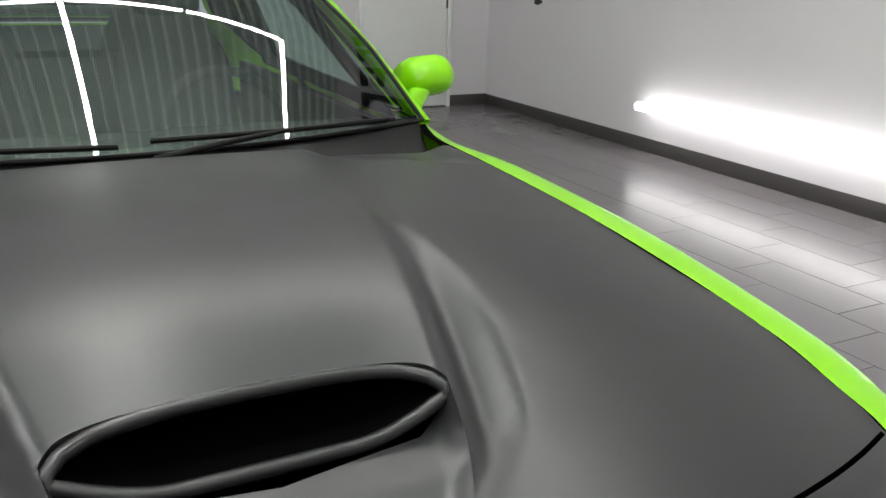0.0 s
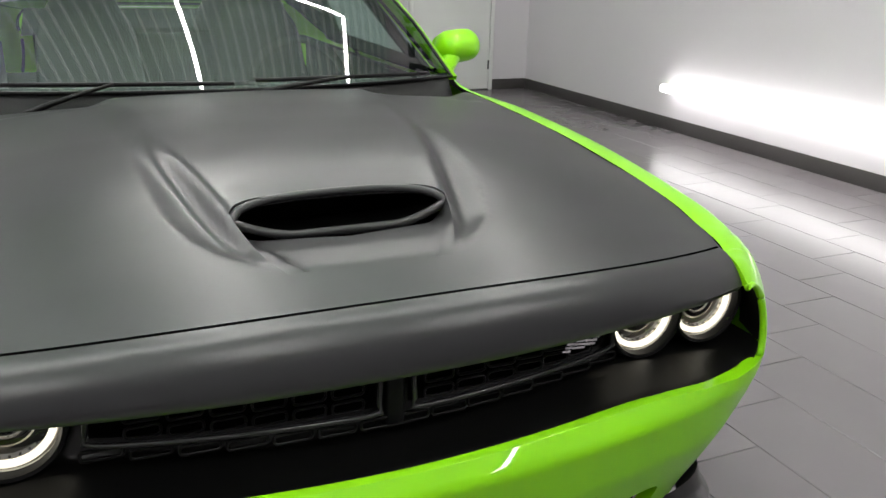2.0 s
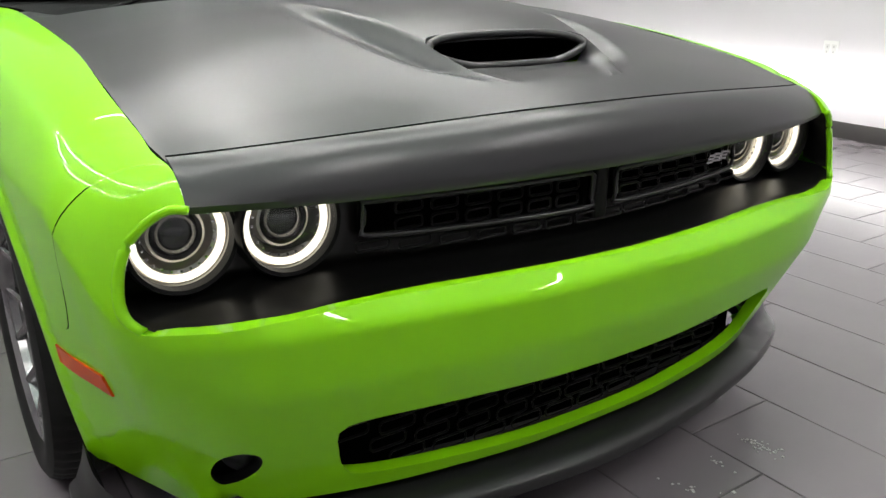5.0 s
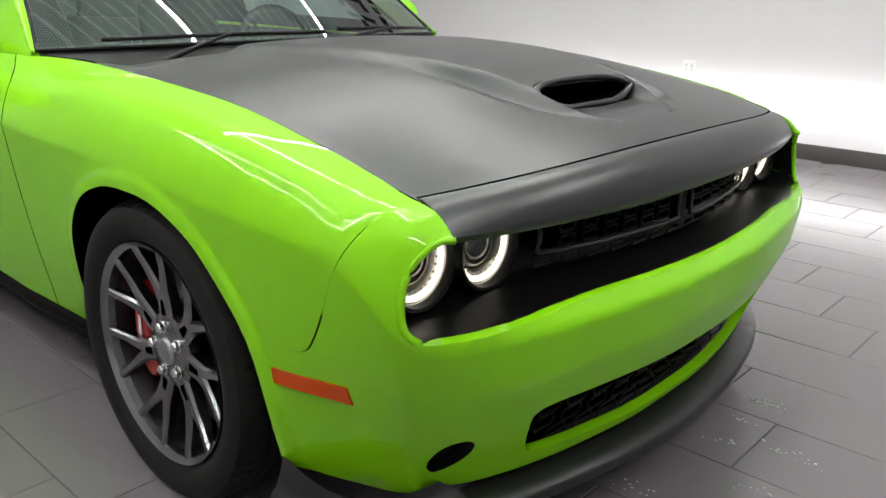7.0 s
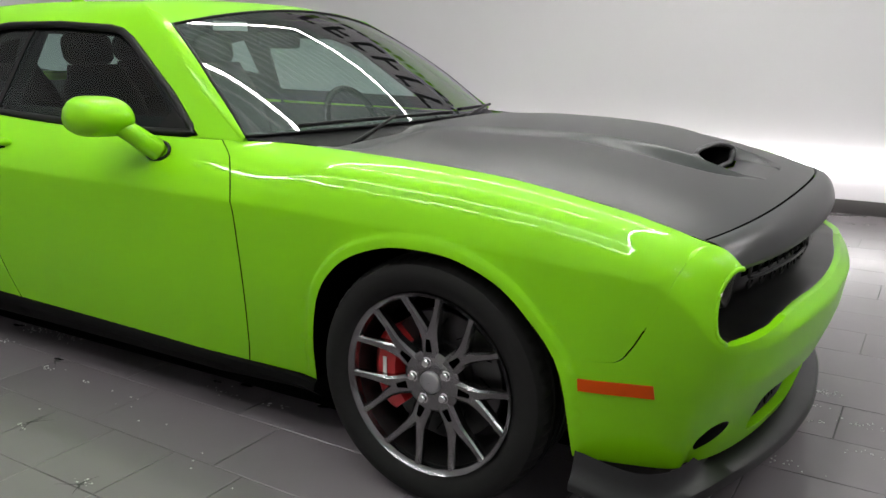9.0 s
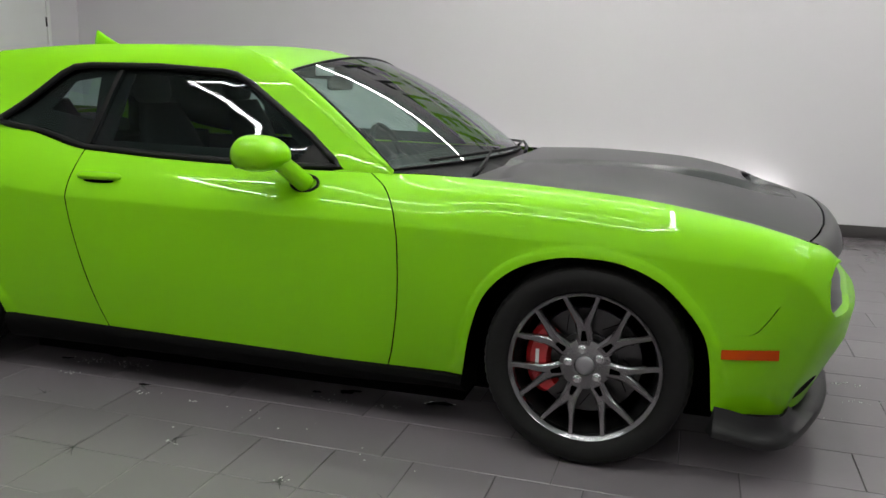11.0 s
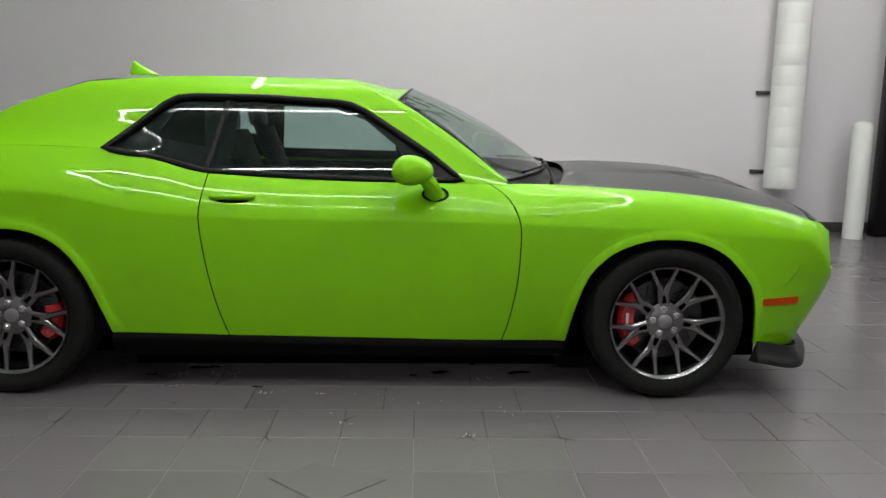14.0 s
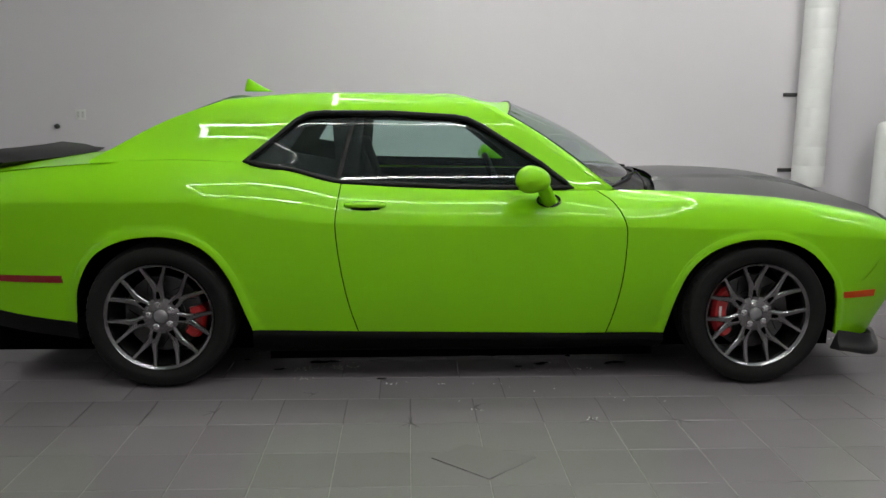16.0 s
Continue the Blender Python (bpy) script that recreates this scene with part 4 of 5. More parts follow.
# fog lamps
for sg in (1, -1):
    p = body(s_of_y(0.815), 0.312)
    m = Matrix.Translation((p.x - 0.036, sg * (p.y - 0.026), 0.314)) @ Matrix.Rotation(radians(-90 + sg * 28), 4, "Z")
    bm = bmesh.new()
    lathe(bm, [(0.088, -0.003), (0.080, 0.012), (0.062, 0.035), (0.001, 0.04)], 32, m @ Matrix.Diagonal((1.0, 1, 0.62, 1)) @ Matrix.Rotation(radians(180), 4, "Z"))
    fl = part("fog_lamp", bm, BLACK, car, "round fog lamp in a black recess")
    m2 = Matrix.Translation((p.x - 0.036, sg * (p.y - 0.026), 0.308)) @ Matrix.Rotation(radians(-90 + sg * 28), 4, "Z")
    bm = bmesh.new()
    lathe(bm, [(0.036, 0.035), (0.036, 0.012), (0.032, 0.010), (0.028, 0.02), (0.014, 0.026), (0.001, 0.027)], 32, m2 @ Matrix.Rotation(radians(180), 4, "Z") @ Matrix.Translation((sg * -0.012, 0, 0.004)))
    part("bezel", bm, TRIMGREY, fl, "dark chrome bezel")
    bm = bmesh.new()
    lathe(bm, [(0.032, 0.010), (0.018, 0.004), (0.001, 0.002)], 24, m2 @ Matrix.Rotation(radians(180), 4, "Z") @ Matrix.Translation((sg * -0.012, 0, 0.004)))
    part("lens", bm, CLEAR, fl)


# side markers, handles, antenna
def marker(mat, name, x0, x1, z0, z1):
    def make():
        o = chain(curve([(x0, z0 - 0.017), (x1, z1 - 0.019)], 0.02), curve([(x1, z1 - 0.019), (x1 - 0.004, z1 + 0.018)], 0.02), curve([(x1 - 0.004, z1 + 0.018), (x0, z0 + 0.016)], 0.02), curve([(x0, z0 + 0.016), (x0, z0 - 0.017)], 0.02))
        return sheet(o, lambda x, z: side(x, z) + Vector((0.001, 0.003, 0)), 0.03, lip=0.012, lipdir=(0, -1, 0))

    both(name, make, mat, deg=40)


marker(AMBER, "side_marker", 0.437, 0.622, 0.457, 0.462)
marker(REDLENS, "rear_side_marker", -3.72, -3.40, 0.545, 0.545)


def handle():
    bm = bmesh.new()
    rows = []
    for x in np.linspace(-2.047, -1.848, 16):
        e = max(0.0, 1 - abs((x + 1.9475) / 0.101) ** 6)
        y = side(x, 0.900).y
        h, d = 0.0165 * (0.35 + 0.65 * e), 0.030 * (0.2 + 0.8 * e)
        rows.append([Vector((x, y + d * math.cos(a) * (1 if math.cos(a) > 0 else 0.3), 0.908 + h * math.sin(a))) for a in np.linspace(0, math.tau, 12, endpoint=False)])
    return loft(bm, rows, cap=True)


both("door_handle", handle, GREEN, "green door handle")


def handle_cup():
    o = [(-1.945 + 0.082 * math.cos(a), 0.890 + 0.022 * math.sin(a)) for a in np.linspace(0, math.tau, 24, endpoint=False)]
    b = sheet(o, lambda x, z: side(x, z) + Vector((0, 0.002, 0)), 0.03)
    return b


both("handle_recess", handle_cup, GREEN)


# black oval laid on the skin, painting the shade under the handle
def handle_slot():
    o = [(-1.945 + 0.070 * math.cos(a), 0.889 + 0.0085 * math.sin(a)) for a in np.linspace(0, math.tau, 24, endpoint=False)]
    return sheet(o, lambda x, z: side(x, z) + Vector((0, 0.004, 0)), 0.03, lip=0.004, lipdir=(0, -1, 0))


both("handle_slot", handle_slot, SHADE_BLACK, "dark finger slot under the handle")
bm = bmesh.new()
rows = []
for f in np.linspace(0, 1, 10):
    c, w, h = -2.585 - 0.062 * f**0.7, 0.018 * (1 - f) ** 0.7 + 0.001, f
    L = 0.075 * (1 - f) ** 1.1 + 0.006
    rows.append([Vector((c + L * math.cos(a), w * math.sin(a), 1.445 + 0.072 * f)) for a in np.linspace(0, math.tau, 16, endpoint=False)])
loft(bm, rows, cap=True)
part("antenna_fin", bm, GREEN, car, "green shark-fin antenna")


# mirrors
def mirror_head():
    bm = bmesh.new()
    rows = []
    for f in np.linspace(0, 1, 17):
        # from the inner end (f=0) to the outer tip (f=1)
        y = 0.925 + 0.196 * f
        e = math.sqrt(max(0.0, 1 - (2 * f - 1) ** 4)) * (1 if 0 < f < 1 else 0) + 0.02
        cx, cz = -1.160 - 0.03 * f, 1.030 + 0.012 * f
        rows.append([Vector((cx + e * (0.098 if math.cos(a) > 0 else 0.066) * math.cos(a), y, cz + e * (0.069 if math.sin(a) > 0 else 0.058) * math.sin(a))) for a in np.linspace(0, math.tau, 24, endpoint=False)])
    loft(bm, rows, cap=True)
    return bm


def mirror_arm():
    bm = bmesh.new()
    pipe(bm, curve([(-1.06, 0.880, 0.925), (-1.072, 0.915, 0.950), (-1.095, 0.960, 0.990), (-1.125, 0.995, 1.02)], 0.012), 0.038, 14, taper=lambda f: 1.0 - 0.2 * f)
    return bm


def mirror_foot():
    bm = bmesh.new()
    ring = [(-1.06 + 0.055 * math.cos(a), 0.888 - 0.028 * math.sin(a) * 0.5, 0.928 + 0.028 * math.sin(a)) for a in np.linspace(0, math.tau, 24, endpoint=False)]
    pipe(bm, ring, 0.006, 6, closed=True)
    return bm


def mirror_glass():
    bm = bmesh.new()
    o = [(1.023 + 0.084 * math.cos(a), 1.036 + 0.056 * math.sin(a)) for a in np.linspace(0, math.tau, 28, endpoint=False)]
    return sheet(o, lambda y, z: Vector((-1.238, y, z)), 0.04)


both("mirror_housing", mirror_head, GREEN, "green door mirror housing")
both("mirror_arm", mirror_arm, GREEN)
both("mirror_gasket", mirror_foot, BLACK)
both("mirror_glass", mirror_glass, shader("mirror_glass", (0.8, 0.8, 0.8), 0.02, metal=1.0))

# window trim, black pillar band between the side windows
def trim_line():
    bm = bmesh.new()
    pts = [upper(x, z) + Vector((0, 0.001, 0)) for x, z in dlo_line(0.03)]
    pipe(bm, pts, 0.014, 8, closed=True)
    return bm


both("window_trim", trim_line, BLACK, "black window trim")


def bpillar():
    o = chain(curve([(-2.098, 1.013), (-2.012, 1.332)], 0.03), curve([(-2.012, 1.332), (-1.992, 1.332)], 0.02), curve([(-1.992, 1.332), (-2.074, 1.013)], 0.03), [(-2.085, 1.013)])
    return sheet(o, lambda x, z: upper(x, z) - Vector((0, 0.008, 0)), 0.04, lip=0.03, lipdir=(0, -1, 0))


both("window_divider", bpillar, BLACK)
# sail panel in the front corner of the side window
both("window_corner", lambda: sheet(chain(curve([(-1.14, 0.983), (-0.95, 0.987)], 0.03), curve([(-0.95, 0.987), (-1.06, 1.072)], 0.03), curve([(-1.06, 1.072), (-1.14, 0.983)], 0.03)), lambda x, z: upper(x, z) - Vector((0, 0.004, 0)), 0.04, lip=0.01, lipdir=(0, -1, 0)), BLACK)


# cowl, wipers, windscreen border
def cowl():
    bm = bmesh.new()
    rows = []
    for y in np.linspace(-0.76, 0.76, 41):
        u = y / 0.76
        a = screen_pt(u * 0.99, 0.015)
        b = Vector((rear_x(y) - 0.004, y, hood_z(rear_x(y), y) - 0.030))
        rows.append([a + Vector((-0.02, 0, 0.004)), a.lerp(b, 0.25) + Vector((0, 0, -0.012)), a.lerp(b, 0.7) + Vector((0, 0, -0.02)), b, b + Vector((0.05, 0, -0.02))])
    loft(bm, rows, closed=False)
    return bm


sharp(part("cowl_panel", cowl(), BLACK, car, "black plastic cowl with wipers"), 40)


def wiper(y0, y1, u0, u1, v0, v1):
    bm = bmesh.new()
    p = curve([screen_pt(u, v) + Vector((0.022, 0, 0.016)) for u, v in ((u0, v0), ((u0 + u1) / 2, (v0 + v1) / 2 + 0.004), (u1, v1))], 0.03)
    pipe(bm, p, 0.0065, 6)
    w = part("wiper", bm, BLACK, car, "black wiper blade resting on the windscreen")
    bm = bmesh.new()
    piv = Vector((rear_x(y0) - 0.045, y0, hood_z(rear_x(y0), y0) - 0.015))
    mid = screen_pt((u0 + u1) / 2, (v0 + v1) / 2) + Vector((0.032, 0, 0.022))
    pipe(bm, curve([piv, piv.lerp(mid, 0.4) + Vector((0.01, 0, 0.006)), mid], 0.03), 0.0075, 8, taper=lambda f: 1.3 - 0.7 * f)
    part("arm", bm, BLACK, w)


wiper(-0.60, 0, -0.84, -0.02, 0.022, 0.016)
wiper(0.05, 0, 0.06, 0.86, 0.028, 0.012)


def rim_band():
    bm = bmesh.new()
    pts = [screen_pt(u, 0.005) for u in np.linspace(-1, 1, 30)] + [screen_pt(1, v) for v in np.linspace(0.05, 1, 18)] + [screen_pt(u, 1) for u in np.linspace(0.95, -1, 30)] + [screen_pt(-1, v) for v in np.linspace(0.95, 0.05, 18)]
    pipe(bm, pts, 0.006, 6, closed=True)
    return bm


part("windscreen_seal", rim_band(), BLACK, car)

# boot spoiler
bm = bmesh.new()
rows = []
for y in np.linspace(-0.70, 0.70, 33):
    e = 1 - 0.75 * bump1(abs(y), 0.48, 0.70)
    x0 = -3.62 - 0.10 * (abs(y) / 0.7) ** 2
    z = 1.082
    rows.append([Vector((x0, y, z + 0.004)), Vector((x0 - 0.10, y, z + 0.030 * e + 0.008)), Vector((x0 - 0.24, y, z + 0.046 * e + 0.008)), Vector((x0 - 0.30, y, z + 0.042 * e)), Vector((x0 - 0.28, y, z - 0.03)), Vector((x0 - 0.05, y, z - 0.02))])
loft(bm, rows, cap=True)
sharp(part("boot_spoiler", bm, BLACK, car, "black boot lip spoiler"), 40)


SLIM[0] = False


# ---- wheels ----
def bar(bm, path, widths, depths, up):
    """A tapering spoke along path; up is its outward face."""
    rings = []
    up = Vector(up)
    for i, p in enumerate(path):
        p = Vector(p)
        t = (Vector(path[min(i + 1, len(path) - 1)]) - Vector(path[max(i - 1, 0)])).normalized()
        s = t.cross(up).normalized()
        w, d = widths[i] / 2, depths[i]
        rings.append([p + s * w - up * d, p + s * w - up * 0.006, p + s * w * 0.62, p - s * w * 0.62, p - s * w - up * 0.006, p - s * w - up * d])
    loft(bm, rings, cap=True)


def wheel(x, sg, rear):
    """One wheel, face outwards; sg is the side of the car."""
    at = Matrix.Translation((x, sg * 0.778, 0.358)) @ Matrix.Rotation(radians(0 if sg < 0 else 180), 4, "Z")
    bm = bmesh.new()
    lathe(bm, [(0.2455, -0.090), (0.250, -0.112), (0.259, -0.118), (0.264, -0.124), (0.266, -0.118), (0.262, -0.10), (0.262, 0.12)], 72, at)
    w = sharp(part("wheel", bm, RIM, car, "dark grey alloy wheel with seven split spokes"), 40)
    bm = bmesh.new()
    lathe(bm, [(0.246, 0.13), (0.240, 0.05), (0.236, -0.04), (0.246, -0.095)], 72, at)
    part("barrel", bm, BARREL, w, "darker inner barrel")
    # tyre with shoulder blocks
    bm = bmesh.new()
    n = 180
    prof = [(0.256, -0.108, 0), (0.268, -0.118, 0), (0.285, -0.130, 0), (0.305, -0.1365, 0), (0.325, -0.136, 0), (0.342, -0.128, 0), (0.3515, -0.112, 1), (0.3565, -0.092, 1), (0.358, -0.074, 1), (0.358, -0.070, 0), (0.351, -0.068, 0), (0.351, -0.058, 0), (0.358, -0.056, 0), (0.3585, -0.028, 0), (0.3515, -0.026, 0), (0.3515, -0.016, 0), (0.3585, -0.014, 0)]
    prof = prof + [(r, -o, k) for r, o, k in prof[::-1]]
    rings = []
    for r, o, k in prof:
        rings.append([at @ Vector(((r - (0.0045 if k and j % 3 == 0 else 0)) * math.cos(j * math.tau / n), o, (r - (0.0045 if k and j % 3 == 0 else 0)) * math.sin(j * math.tau / n))) for j in range(n)])
    loft(bm, rings)
    sharp(part("tyre", bm, RUBBER, w, "black road tyre with shoulder tread blocks"), 30)
    # spokes: seven stems that split into two arms
    for k in range(7):
        a = radians(90 + 360 / 7 * k + 5)
        bm = bmesh.new()

        def P(r, da, o):
            return (r * math.cos(a + da), o, r * math.sin(a + da))

        for s in (1, -1):
            path = [P(0.040, 0, -0.092), P(0.085, s * 0.045, -0.090), P(0.122, s * 0.050, -0.090), P(0.155, s * 0.105, -0.094), P(0.200, s * 0.180, -0.101), P(0.235, s * 0.216, -0.110), P(0.2535, s * 0.226, -0.1145)]
            bar(bm, path, [0.056, 0.050, 0.042, 0.029, 0.022, 0.020, 0.024], [0.034, 0.034, 0.032, 0.030, 0.026, 0.020, 0.014], (0, -1, 0))
        bm.transform(at)
        sharp(part("spoke", bm, RIM, w), 25)
    bm = bmesh.new()
    lathe(bm, [(0.093, -0.06), (0.089, -0.085), (0.082, -0.089), (0.050, -0.094), (0.036, -0.096), (0.035, -0.092), (0.001, -0.092)], 48, at)
    sharp(part("hub", bm, RIM, w), 30)
    bm = bmesh.new()
    lathe(bm, [(0.033, -0.090), (0.032, -0.100), (0.026, -0.103), (0.012, -0.104), (0.001, -0.104)], 40, at)
    part("centre_cap", bm, shader_cap, w, "silver centre cap")
    for k in range(5):
        a = radians(90 + 72 * k + 12)
        c = at @ Matrix.Translation((0.0575 * math.cos(a), 0, 0.0575 * math.sin(a)))
        bm = bmesh.new()
        lathe(bm, [(0.0155, -0.086), (0.0155, -0.0945), (0.0125, -0.0955), (0.0115, -0.104), (0.009, -0.107), (0.001, -0.1075)], 12, c)
        sharp(part("lug_nut", bm, CHROME, w), 30)
    # brake behind it
    bm = bmesh.new()
    lathe(bm, [(0.075, 0.03), (0.075, -0.045), (0.105, -0.045), (0.105, -0.030), (0.188, -0.030), (0.190, -0.028), (0.190, 0.002), (0.188, 0.004), (0.08, 0.004)], 72, at)
    d = sharp(part("brake_disc", bm, STEEL, car, "slotted steel brake disc"), 30)
    # slots as thin raised bars, groove shade given by near-black colour
    for k in range(12):
        a = k * math.tau / 12
        bm = bmesh.new()
        box(bm, -0.03, 0.03, -0.0325, -0.0302, -0.0015, 0.0015)
        bm.transform(at @ Matrix.Rotation(-a, 4, "Y") @ Matrix.Translation((0.147, 0, 0)) @ Matrix.Rotation(0.6, 4, "Y"))
        part("slot", bm, SHADE_BLACK, d, smooth=False)
    mid = (180 if not rear else -12) if sg < 0 else (0 if not rear else 192)
    half = 42 if not rear else 26
    bm = bmesh.new()
    rings = []
    for a in np.linspace(mid - half, mid + half, 19):
        e = 1 - 0.25 * abs((a - mid) / half) ** 6
        r0, r1 = 0.128, 0.128 + 0.084 * e
        c, s = math.cos(radians(a)), math.sin(radians(a))
        rings.append([at @ Vector((r * c, o, r * s)) for r, o in ((r0, -0.042), (r0 + 0.012, -0.066), (r1 - 0.018, -0.070), (r1, -0.055), (r1, 0.04), (r0, 0.04))])
    loft(bm, rings, cap=True)
    cal = sharp(part("brake_caliper", bm, RED, car, "red brake caliper"), 35)
    for a in (mid - half * 0.55, mid + half * 0.55):
        bm = bmesh.new()
        lathe(bm, [(0.013, -0.066), (0.013, -0.0735), (0.009, -0.075), (0.001, -0.075)], 16, at @ Matrix.Translation((0.172 * math.cos(radians(a)), 0, 0.172 * math.sin(radians(a)))))
        part("piston_cap", bm, RED, cal)
    if not rear:
        for j, (dz, h) in enumerate(((0.0, 0.05), (0.032, 0.012))):
            bm = bmesh.new()
            a = math.radians(mid)
            box(bm, -0.006, 0.006, -0.0725, -0.0705, -h / 2 + dz, h / 2 + dz)
            bm.transform(at @ Matrix.Translation((0.170 * math.cos(a), 0, -0.005)))
            part("lettering_bar", bm, WHITE, cal, "small white lettering bar", smooth=False)


shader_cap = shader("cap_silver", (0.35, 0.35, 0.36), 0.35, metal=0.9, var=0.05)
for sg in (-1, 1):
    wheel(0.0, sg, False)
    wheel(-2.946, sg, True)

SLIM[0] = True


# ---- cabin ----
def seat(y, x):
    bm = bmesh.new()
    rings = []
    for f in np.linspace(0, 1, 12):
        z = 0.62 + 0.56 * f
        c = x - 0.20 * f
        wv = 0.24 - 0.05 * f - 0.06 * bump1(f, 0.75, 1)
        rings.append([Vector((c + 0.055 * math.cos(a), y + wv * math.sin(a), z)) for a in np.linspace(0, math.tau, 16, endpoint=False)])
    loft(bm, rings, cap=True)
    s = part("front_seat" if x > -2.0 else "rear_seat", bm, CLOTH, car, "black leather seat")
    bm = bmesh.new()
    rings = []
    for f in np.linspace(0, 1, 9):
        e = math.sqrt(max(0.02, 1 - (2 * f - 1) ** 4))
        rings.append([Vector((x - 0.225 - 0.02 * f + 0.05 * e * math.cos(a), y + 0.125 * e * math.sin(a), 1.165 + 0.16 * f)) for a in np.linspace(0, math.tau, 16, endpoint=False)])
    loft(bm, rings, cap=True)
    part("headrest", bm, CLOTH, s)
    bm = bmesh.new()
    box(bm, x - 0.02, x + 0.5, y - 0.25, y + 0.25, 0.42, 0.62, 0.05)
    part("cushion", bm, CLOTH, s)


for y in (-0.37, 0.37):
    seat(y, -1.84)
    seat(y, -2.46)
bm = bmesh.new()
rows = []
for y in np.linspace(-0.72, 0.72, 21):
    rows.append([Vector((-0.56 - 0.2 * (y / 0.72) ** 2, y, 0.945)), Vector((-0.80, y, 0.962)), Vector((-0.98, y, 0.955)), Vector((-1.06, y, 0.90)), Vector((-1.04, y, 0.6))])
loft(bm, rows, closed=False)
part("dashboard", bm, CLOTH, car, "black dashboard")
bm = bmesh.new()
pipe(bm, [(-1.19 - 0.07 * math.sin(a), 0.37 + 0.185 * math.cos(a), 0.90 + 0.17 * math.sin(a)) for a in np.linspace(0, math.tau, 36, endpoint=False)], 0.016, 8, closed=True)
sw = part("steering_wheel", bm, CLOTH, car, "black steering wheel")
bm = bmesh.new()
box(bm, -1.20, -1.15, 0.19, 0.55, 0.88, 0.92, 0.012)
part("spoke", bm, CLOTH, sw)
bm = bmesh.new()
box(bm, -1.32, -1.29, -0.13, 0.13, 1.25, 1.315, 0.015)
part("rear_view_mirror", bm, BLACK, car, "black interior rear-view mirror")
part("headliner", grid(lambda u, v: roof_pt(u * 0.98, 0.03 + 0.94 * v) + Vector((0, 0, -0.03)), np.linspace(-1, 1, 15), np.linspace(0, 1, 11)), CLOTH, car)
part("parcel_shelf", grid(lambda u, v: Vector((-2.55 - 0.68 * v, 0.66 * u, 0.98 + 0.09 * v)), np.linspace(-1, 1, 5), np.linspace(0, 1, 5)), CLOTH, car)
for sg in (1, -1):
    boxed("door_card", (-2.5, -0.7, sg * 0.76 - 0.02, sg * 0.76 + 0.02, 0.5, 0.962), CLOTH, car)


def lining():
    """Dark trim behind the painted frame of the windows."""
    o = chain(curve([(-0.90, 0.968), (-1.10, 1.130), (-1.30, 1.300), (-1.42, 1.365)], 0.03), curve([(-1.42, 1.365), (-1.9, 1.392), (-2.3, 1.388), (-2.62, 1.350)], 0.03), curve([(-2.62, 1.350), (-2.95, 1.12)], 0.03), curve([(-2.95, 1.10), (-2.5, 0.99), (-2.1, 0.975), (-0.92, 0.962)], 0.03))
    door = chain(*[curve([p, q], 0.04) for p, q in (((-1.10, 1.022), (-1.99, 1.035)), ((-1.99, 1.035), (-1.96, 1.305)), ((-1.96, 1.305), (-1.52, 1.292)), ((-1.52, 1.292), (-1.38, 1.238)), ((-1.38, 1.238), (-1.10, 1.022)))])
    rear = chain(*[curve([p, q], 0.04) for p, q in (((-2.10, 1.11), (-2.33, 1.15)), ((-2.33, 1.15), (-2.25, 1.27)), ((-2.25, 1.27), (-2.12, 1.29)), ((-2.12, 1.29), (-2.10, 1.11)))])
    return sheet(o, lambda x, z: upper(x, z) - Vector((0, 0.040, 0)), 0.05, holes=[door, rear], lip=0.012, lipdir=(0, -1, 0))


both("pillar_trim", lining, CLOTH, "black cabin trim round the side windows")
# paper window sticker and pass card
boxed("sticker", (-1.215, -1.210, -0.46, -0.28, 1.315, 1.350), WHITE, car, "white paper sticker on the windscreen")

SLIM[0] = False
for me, loops in SKIN:
    if me.polygons[0].use_smooth:
        me.normals_split_custom_set(loops)


# ---- room details ----
def outlet(x, z):
    t = tagged(new("wall_outlet"), "white double power outlet on the wall", "outlet", "wall outlets")
    t.location = (x, WALL_Y, z)
    boxed("plate", (-0.055, 0.055, -0.006, 0, -0.057, 0.057), WHITE, t, bevel=0.002)
    for dx in (-0.024, 0.024):
        boxed("socket", (dx - 0.017, dx + 0.017, -0.009, -0.006, -0.034, 0.034), shader_socket, t, bevel=0.001)
        for dz in (-0.017, 0.017):
            boxed("slot", (dx - 0.004, dx + 0.004, -0.0095, -0.009, dz - 0.006, dz + 0.006), slot_grey, t, bevel=0)


slot_grey = shader("slot_grey", (0.35, 0.35, 0.34), 0.5)
shader_socket = shader("socket_plastic", (0.62, 0.62, 0.61), 0.4)
outlet(-5.29, 1.233)
outlet(-1.374, 0.582)
k = tagged(new("air_fitting"), "small dark round air fitting on the wall", "fitting")
k.location = (-5.534, WALL_Y, 1.106)
bm = bmesh.new()
lathe(bm, [(0.001, -0.07), (0.02, -0.07), (0.028, -0.05), (0.028, -0.03), (0.016, -0.02), (0.016, 0.0)], 20)
part("body", bm, TRIMGREY, k)

# white wrapped pipe on the wall, open below
duct = tagged(new("wrapped_pipe"), "thick white wrapped vertical pipe on the wall", "pipe")
duct.location = (2.72, WALL_Y - 0.175, 0)
bm = bmesh.new()
pf = [(0.166, 0.50), (0.168, 0.51)]
z = 0.51
while z < CEIL:
    pf += [(0.169, z), (0.1665, z + 0.006), (0.169, z + 0.012)]
    z += 0.21
pf.append((0.168, CEIL))
rings = [[Vector((r * math.cos(a), r * math.sin(a), zz)) for a in np.linspace(0, math.tau, 32, endpoint=False)] for r, zz in pf]
loft(bm, rings, cap=True)
